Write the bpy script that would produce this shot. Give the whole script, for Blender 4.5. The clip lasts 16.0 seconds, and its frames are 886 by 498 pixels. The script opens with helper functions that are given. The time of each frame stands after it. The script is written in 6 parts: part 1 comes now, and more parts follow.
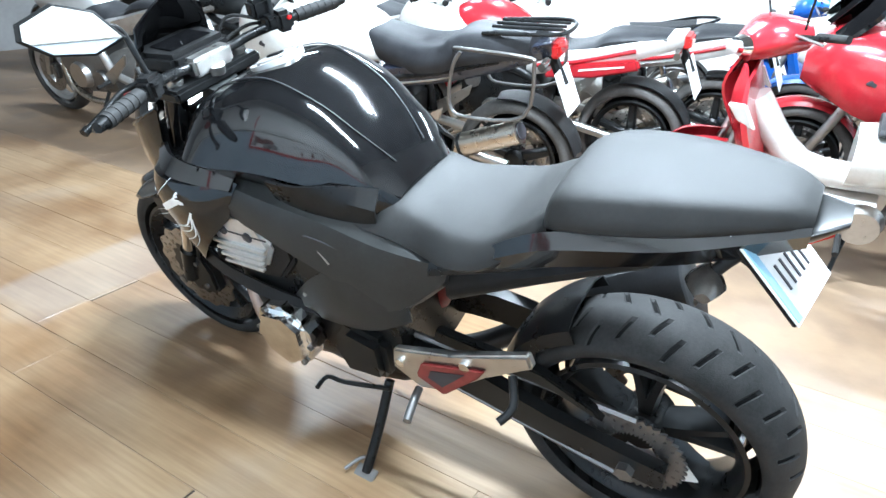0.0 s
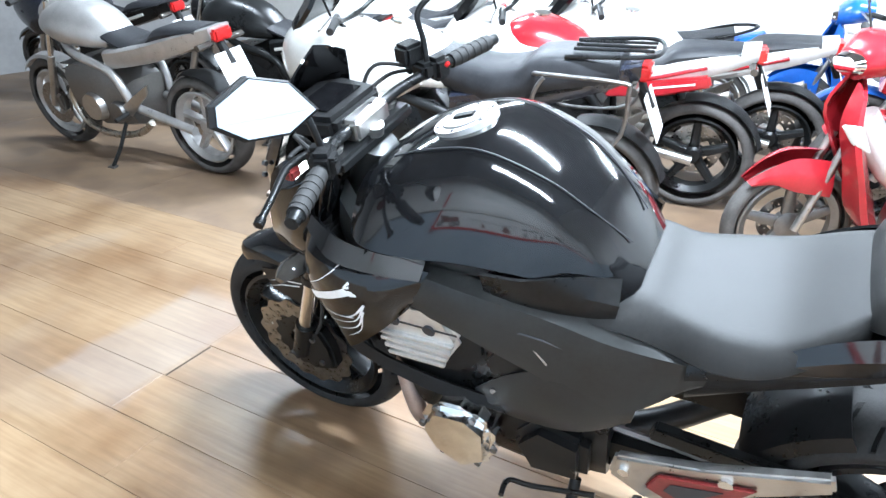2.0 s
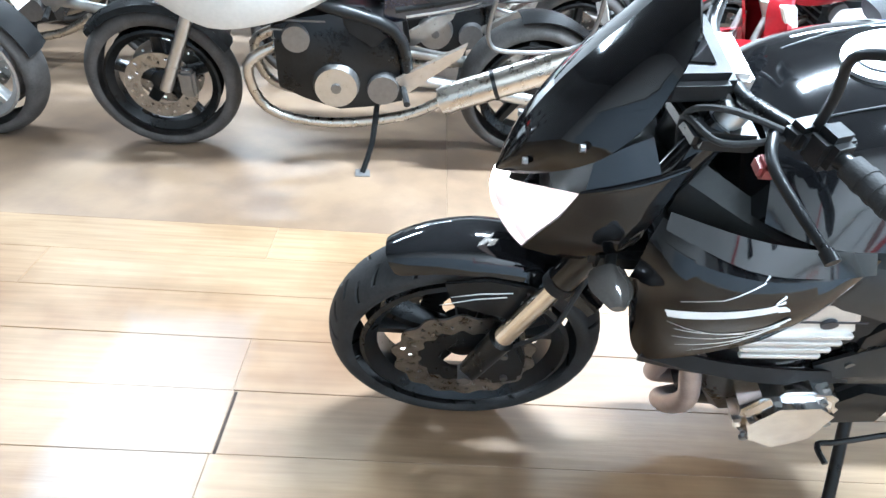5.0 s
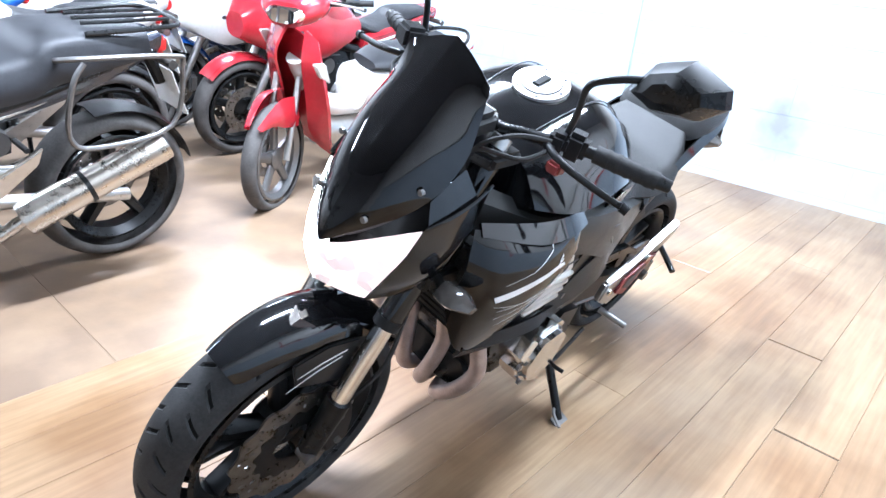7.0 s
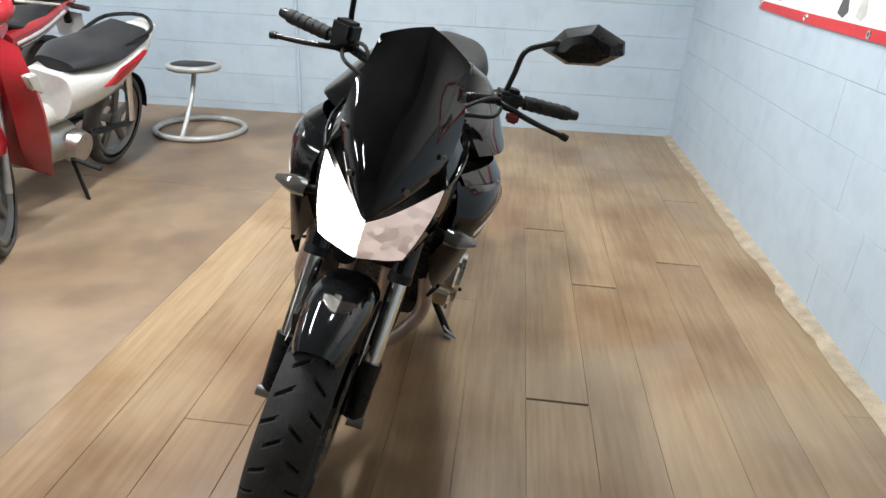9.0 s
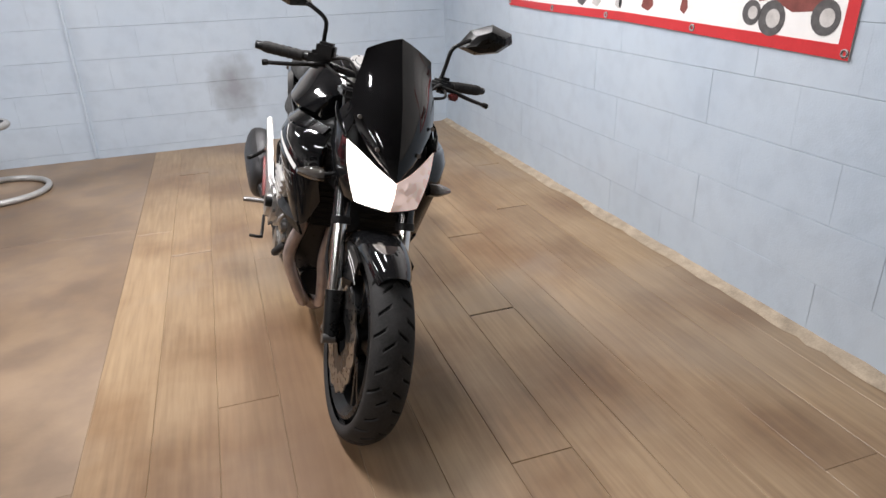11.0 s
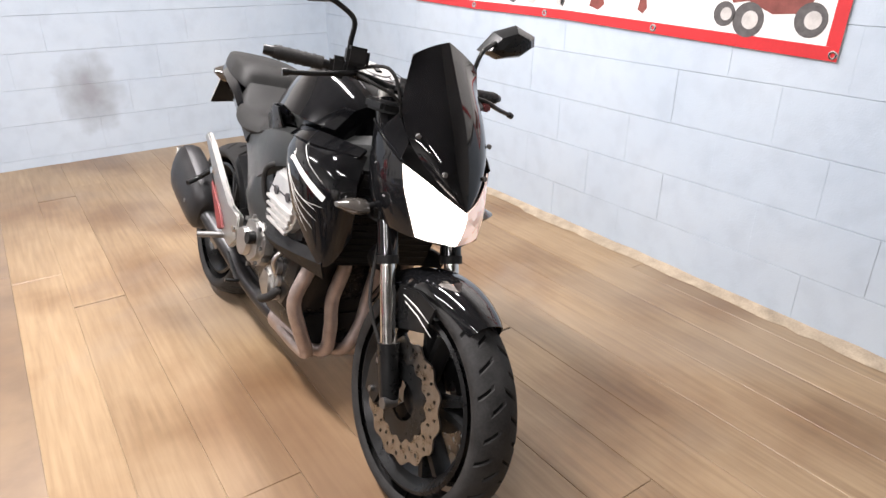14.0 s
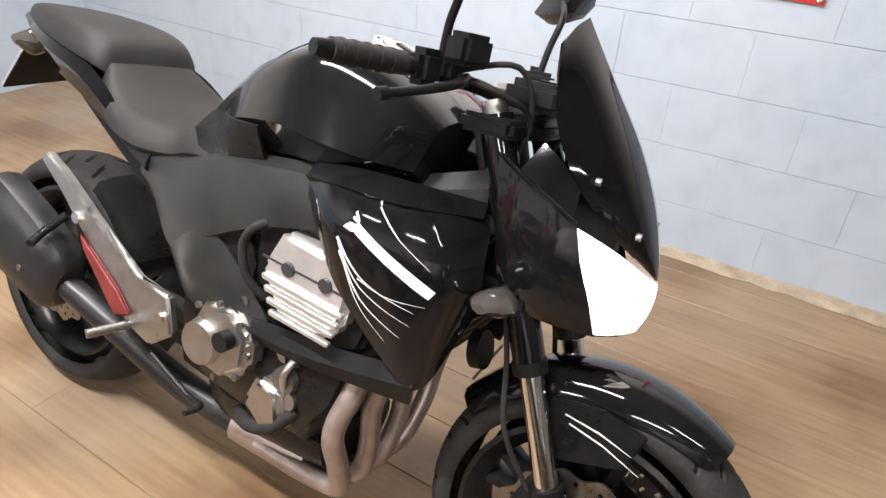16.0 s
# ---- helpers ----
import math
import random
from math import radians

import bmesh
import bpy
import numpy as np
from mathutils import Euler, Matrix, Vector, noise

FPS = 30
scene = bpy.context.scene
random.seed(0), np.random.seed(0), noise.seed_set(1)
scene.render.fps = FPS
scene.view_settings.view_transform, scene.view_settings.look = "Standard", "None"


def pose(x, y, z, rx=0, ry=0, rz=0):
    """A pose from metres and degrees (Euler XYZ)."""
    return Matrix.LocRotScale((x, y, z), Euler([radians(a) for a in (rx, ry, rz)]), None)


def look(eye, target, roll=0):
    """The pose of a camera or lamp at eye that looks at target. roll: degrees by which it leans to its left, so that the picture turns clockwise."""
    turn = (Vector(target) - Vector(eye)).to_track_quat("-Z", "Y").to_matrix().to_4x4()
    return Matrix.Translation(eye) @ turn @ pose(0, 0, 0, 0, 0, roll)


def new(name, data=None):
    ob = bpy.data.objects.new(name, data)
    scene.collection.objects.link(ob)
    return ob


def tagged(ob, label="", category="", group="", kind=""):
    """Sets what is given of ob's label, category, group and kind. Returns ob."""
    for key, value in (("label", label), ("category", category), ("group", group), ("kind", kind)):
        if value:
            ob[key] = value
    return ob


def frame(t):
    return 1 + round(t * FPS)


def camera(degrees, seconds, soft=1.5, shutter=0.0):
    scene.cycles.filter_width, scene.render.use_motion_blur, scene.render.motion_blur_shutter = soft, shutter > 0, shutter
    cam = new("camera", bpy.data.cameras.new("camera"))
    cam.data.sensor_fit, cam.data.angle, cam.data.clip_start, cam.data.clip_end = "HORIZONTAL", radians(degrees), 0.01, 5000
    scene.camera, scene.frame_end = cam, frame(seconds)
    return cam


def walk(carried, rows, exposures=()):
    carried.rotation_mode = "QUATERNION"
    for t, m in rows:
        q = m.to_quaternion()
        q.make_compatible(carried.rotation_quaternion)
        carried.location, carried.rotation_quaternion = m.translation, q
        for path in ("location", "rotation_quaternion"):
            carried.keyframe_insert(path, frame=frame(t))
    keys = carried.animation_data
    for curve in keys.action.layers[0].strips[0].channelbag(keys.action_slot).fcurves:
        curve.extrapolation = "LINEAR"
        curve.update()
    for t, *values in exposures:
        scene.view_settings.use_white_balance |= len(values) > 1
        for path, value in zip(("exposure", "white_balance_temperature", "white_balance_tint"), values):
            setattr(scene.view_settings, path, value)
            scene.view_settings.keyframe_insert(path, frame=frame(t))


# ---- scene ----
cam = camera(69.0, 16.0)
PATH = [
    (0, (-1.155, -0.816, 1.246), (0.402, 0.104, 0.39), 2.6),
    (0.5, (-1.185, -0.654, 1.275), (0.436, 0.167, 0.439), 1.8),
    (1, (-1.195, -0.564, 1.272), (0.42, 0.256, 0.424), 2.6),
    (1.5, (-1.173, -0.423, 1.27), (0.424, 0.413, 0.406), 2.4),
    (2, (-1.159, -0.27, 1.289), (0.442, 0.579, 0.443), 1.3),
    (2.5, (-1.152, -0.076, 1.277), (0.493, 0.657, 0.408), 2.9),
    (3, (-1.141, 0.144, 1.281), (0.547, 0.684, 0.356), 3.35),
    (3.5, (-1.124, 0.29, 1.269), (0.568, 0.811, 0.339), 4.1),
    (3.7, (-1.106, 0.363, 1.265), (0.577, 0.845, 0.298), 5.0),
    (5.8, (-0.963, 1.136, 1.215), (0.632, 0.43, 0.237), 5.7),
    (6, (-0.951, 1.18, 1.209), (0.582, 0.271, 0.303), 6.2),
    (6.5, (-0.96, 1.344, 1.241), (0.301, 0.032, 0.411), 4.6),
    (7, (-0.88, 1.418, 1.231), (0.303, 0.031, 0.41), 5.6),
    (7.5, (-0.749, 1.443, 1.217), (0.34, 0.005, 0.353), 7.7),
    (8, (-0.62, 1.488, 1.226), (0.167, -0.154, 0.398), 7.1),
    (8.5, (-0.45, 1.744, 1.242), (-0.101, -0.035, 0.397), 4.0),
    (8.7, (-0.396, 1.833, 1.25), (-0.128, 0.045, 0.394), 3.6),
    (10.8, (0.308, 2.366, 1.299), (-0.203, 0.585, 0.546), -2.4),
    (11, (0.374, 2.423, 1.301), (-0.204, 0.685, 0.497), -1.7),
    (11.5, (0.511, 2.48, 1.316), (-0.223, 0.779, 0.561), -0.8),
    (12, (0.691, 2.439, 1.328), (-0.161, 0.79, 0.584), -2.1),
    (12.5, (0.747, 2.428, 1.334), (-0.16, 0.778, 0.66), -1.9),
    (13, (0.769, 2.358, 1.326), (-0.203, 0.778, 0.581), -1.2),
    (13.5, (0.764, 2.141, 1.319), (-0.236, 0.592, 0.544), -2.6),
    (14, (0.803, 1.902, 1.305), (-0.234, 0.405, 0.478), 0.2),
    (14.5, (0.875, 1.625, 1.323), (-0.371, 0.322, 0.457), -0.8),
    (15, (0.883, 1.374, 1.302), (-0.436, 0.197, 0.366), 2.1),
    (15.5, (0.821, 1.11, 1.317), (-0.569, 0.062, 0.332), 1.7),
    (16, (0.858, 0.909, 1.31), (-0.623, 0.052, 0.275), 3.7),
]
EXPOSURES = [(0, 0.7, 5450, 1), (2, 0.78, 5500, 4), (3.5, 1.12, 5500, 6), (6.0, 0.98, 5150, -1), (6.5, 0.95, 5350, 4), (7.0, 0.85, 5350, 9), (8, 0.34, 5700, 8), (8.7, -0.4, 6300, 5), (11, -0.76, 6650, 14), (12.5, -0.5, 6650, 14), (14, -0.22, 6800, 16), (15.5, -0.1, 6800, 18), (16, -0.33, 6900, 15)]
walk(cam, [(t, look(eye, target, roll)) for t, eye, target, roll in PATH], EXPOSURES)
# ---- light ----
world = bpy.data.worlds.new("world")
scene.world = world
world.use_nodes = True
world.node_tree.nodes["Background"].inputs[0].default_value = (0.9, 0.95, 1.0, 1)
world.node_tree.nodes["Background"].inputs[1].default_value = 0.03


def area_lamp(name, place, target, sx, sy, watts, color=(1, 0.97, 0.92)):
    data = bpy.data.lights.new(name, "AREA")
    data.shape, data.size, data.size_y, data.energy, data.color = "RECTANGLE", sx, sy, watts, color
    ob = new(name, data)
    ob.matrix_world = look(place, target)
    return ob


# fluorescent battens under the ceiling: two rows over the parked motorcycles, one over the near end
TUBES = [(0.95, -0.1, 2.95, 215), (-0.45, -0.7, 2.95, 85), (2.3, 3.1, 2.95, 75), (4.3, 2.2, 2.95, 120), (4.0, -1.4, 2.95, 120)]
for tx, ty, tz, watts in TUBES:
    area_lamp("tube_light", (tx, ty, tz - 0.09), (tx, ty + 0.001, 0), 0.12, 1.5, watts, (0.97, 0.98, 1.0))

# ---- materials ----
MATS = {}


def mat(name, color, rough=0.5, metal=0.0, var=0.0, scale=20.0, bump=0.0, bscale=200.0, coat=0.0, rvar=0.0, spec=0.5):
    """A surface with colour variation at two scales, roughness variation and fine relief."""
    if name in MATS:
        return MATS[name]
    m = bpy.data.materials.new(name)
    m.use_nodes = True
    nt = m.node_tree
    b = nt.nodes["Principled BSDF"]
    b.inputs["Roughness"].default_value, b.inputs["Metallic"].default_value = rough, metal
    b.inputs["Specular IOR Level"].default_value = spec
    b.inputs["Coat Weight"].default_value, b.inputs["Coat Roughness"].default_value = coat, 0.04
    b.inputs["Base Color"].default_value = (*color, 1)
    tc = nt.nodes.new("ShaderNodeTexCoord")
    if var:
        n1, n2 = nt.nodes.new("ShaderNodeTexNoise"), nt.nodes.new("ShaderNodeTexNoise")
        n1.inputs["Scale"].default_value, n1.inputs["Detail"].default_value = scale, 6
        n2.inputs["Scale"].default_value, n2.inputs["Detail"].default_value = scale * 9, 3
        add = nt.nodes.new("ShaderNodeMath")
        add.operation = "MULTIPLY_ADD"
        add.inputs[1].default_value = 0.5
        ramp = nt.nodes.new("ShaderNodeValToRGB")
        ramp.color_ramp.elements[0].position, ramp.color_ramp.elements[1].position = 0.45, 1.05
        ramp.color_ramp.elements[0].color = (*[c * (1 - var) for c in color], 1)
        ramp.color_ramp.elements[1].color = (*[min(1, c * (1 + var) + 0.02 * var) for c in color], 1)
        for n in (n1, n2):
            nt.links.new(tc.outputs["Object"], n.inputs["Vector"])
        nt.links.new(n2.outputs["Fac"], add.inputs[0])
        nt.links.new(n1.outputs["Fac"], add.inputs[2])
        nt.links.new(add.outputs[0], ramp.inputs["Fac"])
        nt.links.new(ramp.outputs["Color"], b.inputs["Base Color"])
        if rvar:
            mr = nt.nodes.new("ShaderNodeMapRange")
            mr.inputs[1].default_value, mr.inputs[2].default_value = 0.45, 1.05
            mr.inputs[3].default_value, mr.inputs[4].default_value = max(0.02, rough - rvar), min(1, rough + rvar)
            nt.links.new(add.outputs[0], mr.inputs[0])
            nt.links.new(mr.outputs[0], b.inputs["Roughness"])
    if bump:
        n3, bp = nt.nodes.new("ShaderNodeTexNoise"), nt.nodes.new("ShaderNodeBump")
        n3.inputs["Scale"].default_value, n3.inputs["Detail"].default_value = bscale, 4
        bp.inputs["Strength"].default_value, bp.inputs["Distance"].default_value = bump, 0.002
        nt.links.new(tc.outputs["Object"], n3.inputs["Vector"])
        nt.links.new(n3.outputs["Fac"], bp.inputs["Height"])
        nt.links.new(bp.outputs[0], b.inputs["Normal"])
    MATS[name] = m
    return m


def glow(name, color, strength):
    m = bpy.data.materials.new(name)
    m.use_nodes = True
    b = m.node_tree.nodes["Principled BSDF"]
    b.inputs["Base Color"].default_value = (*color, 1)
    b.inputs["Emission Color"].default_value = (*color, 1)
    # faceted reflector behind the lens: the light comes out unevenly
    cell, tc, mr = m.node_tree.nodes.new("ShaderNodeTexVoronoi"), m.node_tree.nodes.new("ShaderNodeTexCoord"), m.node_tree.nodes.new("ShaderNodeMapRange")
    cell.inputs["Scale"].default_value = 42
    mr.inputs[3].default_value, mr.inputs[4].default_value = strength * 0.25, strength * 1.7
    m.node_tree.links.new(tc.outputs["Object"], cell.inputs["Vector"])
    m.node_tree.links.new(cell.outputs["Color"], mr.inputs[0])
    m.node_tree.links.new(mr.outputs[0], b.inputs["Emission Strength"])
    b.inputs["Roughness"].default_value = 0.1
    return m


def glass(name, color=(1, 1, 1), rough=0.02):
    m = bpy.data.materials.new(name)
    m.use_nodes = True
    b = m.node_tree.nodes["Principled BSDF"]
    b.inputs["Base Color"].default_value = (*color, 1)
    b.inputs["Transmission Weight"].default_value = 1
    b.inputs["Roughness"].default_value, b.inputs["IOR"].default_value = rough, 1.3
    return m


GLOSS = mat("black_gloss_paint", (0.003, 0.0032, 0.0038), 0.08, 0, 0.25, 6, coat=0.25, spec=0.35)
SATIN = mat("satin_black_paint", (0.0055, 0.0058, 0.006), 0.3, 0, 0.3, 9, 0.05, 500, rvar=0.06, spec=0.22)
FRAME = mat("dark_grey_frame_paint", (0.0155, 0.0167, 0.0162), 0.4, 0, 0.25, 12, 0.1, 600, rvar=0.08, spec=0.35)
PLASTIC = mat("textured_black_plastic", (0.006, 0.006, 0.0062), 0.5, 0, 0.3, 25, 0.25, 900, rvar=0.08, spec=0.2)
RUBBER = mat("tyre_rubber", (0.018, 0.0175, 0.017), 0.7, 0, 0.45, 18, 0.3, 350, rvar=0.1, spec=0.22)
RUBBER_OLD = mat("dusty_tyre_rubber", (0.055, 0.05, 0.046), 0.8, 0, 0.4, 14, 0.3, 300)
VINYL = mat("seat_vinyl", (0.0135, 0.0135, 0.013), 0.5, 0, 0.25, 15, 0.45, 700, rvar=0.07, spec=0.3)
VINYL_OLD = mat("worn_black_vinyl", (0.016, 0.0165, 0.019), 0.5, 0, 0.3, 15, 0.3, 500, rvar=0.07, spec=0.3)
CHROME = mat("chrome", (0.75, 0.74, 0.72), 0.12, 1, 0.12, 30, rvar=0.06)
ALLOY = mat("bare_alloy", (0.5, 0.49, 0.47), 0.36, 1, 0.1, 40, 0.15, 400, rvar=0.12)
CASE = mat("bright_engine_case", (0.66, 0.65, 0.63), 0.34, 0.75, 0.1, 40, 0.04, 500, rvar=0.06)
SILVER = mat("silver_paint", (0.45, 0.44, 0.43), 0.32, 0.6, 0.15, 14, rvar=0.06)
WHITE = mat("white_paint", (0.58, 0.57, 0.54), 0.25, 0, 0.1, 8, coat=0.3)
RED = mat("red_paint", (0.34, 0.014, 0.022), 0.22, 0, 0.15, 8, coat=0.4)
BLUE = mat("blue_paint", (0.02, 0.1, 0.42), 0.25, 0, 0.15, 8, coat=0.4)
NAVY = mat("navy_paint", (0.012, 0.014, 0.024), 0.25, 0, 0.2, 8, coat=0.4)
STEEL = mat("weathered_steel", (0.2, 0.195, 0.19), 0.45, 0.9, 0.15, 60, 0.2, 250, rvar=0.12)
HEADER = mat("heat_tinted_header", (0.4, 0.33, 0.3), 0.42, 0.7, 0.2, 30, 0.15, 250, rvar=0.12)
MUFF = mat("muffler_grey", (0.03, 0.03, 0.031), 0.38, 0.5, 0.2, 20, 0.1, 400, rvar=0.08)
EXH = mat("brushed_muffler", (0.52, 0.48, 0.42), 0.3, 1, 0.08, 30, 0.1, 300, rvar=0.1)
DISC = mat("brake_disc_steel", (0.28, 0.27, 0.255), 0.32, 1, 0.3, 40, 0.1, 400, rvar=0.1)
REDPART = mat("red_bracket_paint", (0.16, 0.02, 0.018), 0.4, 0, 0.3, 30)
REDLENS = mat("red_lens", (0.45, 0.015, 0.015), 0.12, 0, 0.2, 40, coat=0.5)
AMBER = mat("smoked_indicator", (0.05, 0.045, 0.04), 0.1, 0, 0.2, 40, coat=0.5)
PLATE = mat("number_plate_white", (0.78, 0.78, 0.76), 0.35, 0, 0.06, 15)
DECAL = mat("white_decal", (0.75, 0.75, 0.73), 0.35, 0, 0.08, 30)
GROOVE = mat("tread_groove", (0.004, 0.004, 0.004), 0.95, 0, 0.2, 30, spec=0.1)
BARS = mat("black_print", (0.03, 0.03, 0.035), 0.5, 0, 0.1, 30)
MIRROR = mat("mirror_glass", (0.9, 0.9, 0.9), 0.02, 1, 0.02, 10)
SCREEN = mat("dark_tinted_screen", (0.0025, 0.0025, 0.003), 0.06, 0, 0.2, 5, coat=0.3, spec=0.35)

# ---- shape helpers ----


def part(name, bm, material, parent=None, label="", smooth=True, angle=40):
    me = bpy.data.meshes.new(name)
    bmesh.ops.recalc_face_normals(bm, faces=bm.faces)
    if smooth:
        for f in bm.faces:
            f.smooth = True
        for e in bm.edges:
            if len(e.link_faces) == 2 and e.calc_face_angle(0) > radians(angle):
                e.smooth = False
    bm.to_mesh(me)
    bm.free()
    me.materials.append(material)
    ob = new(name, me)
    if parent is not None:
        ob.parent = parent
    if label:
        tagged(ob, label)
    return ob


def thing(name, m, label, category, group="", kind=""):
    ob = new(name)
    ob.empty_display_size = 0.1
    ob.matrix_world = m
    return tagged(ob, label, category, group, kind)


def crom(points, sub, closed=False):
    """Catmull-Rom curve through points."""
    p = [Vector(q) for q in points]
    n, out = len(p), []
    for i in range(n if closed else n - 1):
        a, b, c, d = (p[(i - 1) % n], p[i], p[(i + 1) % n], p[(i + 2) % n]) if closed else (
            p[max(i - 1, 0)], p[i], p[i + 1], p[min(i + 2, n - 1)])
        for k in range(sub):
            t = k / sub
            out.append(0.5 * (2 * b + (c - a) * t + (2 * a - 5 * b + 4 * c - d) * t * t + (3 * b - a - 3 * c + d) * t ** 3))
    return out if closed else out + [p[-1]]


def skin(bm, rows, closed=False, caps=False):
    vs = [[bm.verts.new(q) for q in row] for row in rows]
    n = len(vs[0])
    for a, b in zip(vs, vs[1:]):
        for i in range(n if closed else n - 1):
            j = (i + 1) % n
            try:
                bm.faces.new((a[i], a[j], b[j], b[i]))
            except ValueError:
                pass
    if caps:
        for row in (vs[0], vs[-1]):
            try:
                bm.faces.new(row)
            except ValueError:
                pass
    return bm


def loft(sections, su=4, sv=3, closed=False, caps=True, mirror=False):
    """Smooth surface through cross sections, each a list of points; mirror closes a half section over x = 0."""
    if mirror:
        sections = [list(s) + [(-x, y, z) for x, y, z in reversed(s) if abs(x) > 1e-5] for s in sections]
    rows = [crom(s, sv, closed) if sv > 1 else [Vector(q) for q in s] for s in sections]
    cols = [crom(c, su) if su > 1 else list(c) for c in zip(*rows)]
    return skin(bmesh.new(), list(zip(*cols)), closed, caps)


def hull_y(rows, su=4, sv=3, caps=True):
    """A body along y, symmetric over x = 0: rows of y and half-section points (x, z) from the top middle to the bottom middle."""
    secs = [[(x, y, z) for x, z in half] + [(-x, y, z) for x, z in reversed(half) if abs(x) > 1e-5] for y, half in rows]
    return loft(secs, su, sv, closed=True, caps=caps)


def tube(points, r, seg=10, sub=5, r2=None, caps=True):
    path = crom(points, sub) if sub > 1 and len(points) > 2 else [Vector(q) for q in points]
    rows, up = [], None
    for i, q in enumerate(path):
        d = (path[min(i + 1, len(path) - 1)] - path[max(i - 1, 0)]).normalized()
        if up is None:
            up = d.orthogonal().normalized()
        up = (up - d * up.dot(d)).normalized()
        side = d.cross(up)
        rad = r if r2 is None else r + (r2 - r) * i / (len(path) - 1)
        rows.append([q + rad * (math.cos(2 * math.pi * k / seg) * up + math.sin(2 * math.pi * k / seg) * side) for k in range(seg)])
    return skin(bmesh.new(), rows, True, caps)


def lathe(profile, centre, seg=48, a0=0.0, a1=360.0):
    """Turns a profile of (x, radius) round the x axis through centre; angles from straight ahead (+y) upwards."""
    full, rows = abs(a1 - a0) > 359.9, []
    cx, cy, cz = centre
    for k in range(seg + 1):
        a = radians(a0 + (a1 - a0) * k / seg)
        rows.append([(cx + x, cy + r * math.cos(a), cz + r * math.sin(a)) for x, r in profile])
    bm = skin(bmesh.new(), rows, False, False)
    if full:
        bmesh.ops.remove_doubles(bm, verts=bm.verts, dist=1e-6)
    return bm


def slab(poly, axis, a, b, bevel=0.004, segs=2):
    """A plate with the outline poly in the two other axes, from a to b along axis."""
    def at(p, v):
        return {"x": (v, p[0], p[1]), "y": (p[0], v, p[1]), "z": (p[0], p[1], v)}[axis]
    bm = skin(bmesh.new(), [[at(p, a) for p in poly], [at(p, b) for p in poly]], True, True)
    if bevel:
        bmesh.ops.bevel(bm, geom=list(bm.edges), offset=bevel, segments=segs, affect="EDGES", clamp_overlap=True)
    return bm


def block(c, s, bevel=0.004, rot=None):
    bm = bmesh.new()
    bmesh.ops.create_cube(bm, size=1)
    bmesh.ops.scale(bm, vec=s, verts=bm.verts)
    if bevel:
        bmesh.ops.bevel(bm, geom=list(bm.edges), offset=bevel, segments=2, affect="EDGES", clamp_overlap=True)
    if rot:
        bmesh.ops.rotate(bm, cent=(0, 0, 0), matrix=Euler([radians(v) for v in rot]).to_matrix(), verts=bm.verts)
    bmesh.ops.translate(bm, vec=c, verts=bm.verts)
    return bm


def join(*bms):
    out = bmesh.new()
    for bm in bms:
        me = bpy.data.meshes.new("tmp")
        bm.to_mesh(me)
        bm.free()
        out.from_mesh(me)
        bpy.data.meshes.remove(me)
    return out


def flip(bm):
    """The same shape on the other side of x = 0."""
    bmesh.ops.scale(bm, vec=(-1, 1, 1), verts=bm.verts)
    return bm


def shell(bm, t):
    """Gives a sheet thickness."""
    bmesh.ops.recalc_face_normals(bm, faces=bm.faces)
    bmesh.ops.solidify(bm, geom=list(bm.faces), thickness=t)
    return bm

# ---- room ----
WALL_X, WALL_Y, EAST_X, NORTH_Y, CEIL = -1.567, -3.2, 6.2, 7.0, 3.6
RIM_Z = 1.36


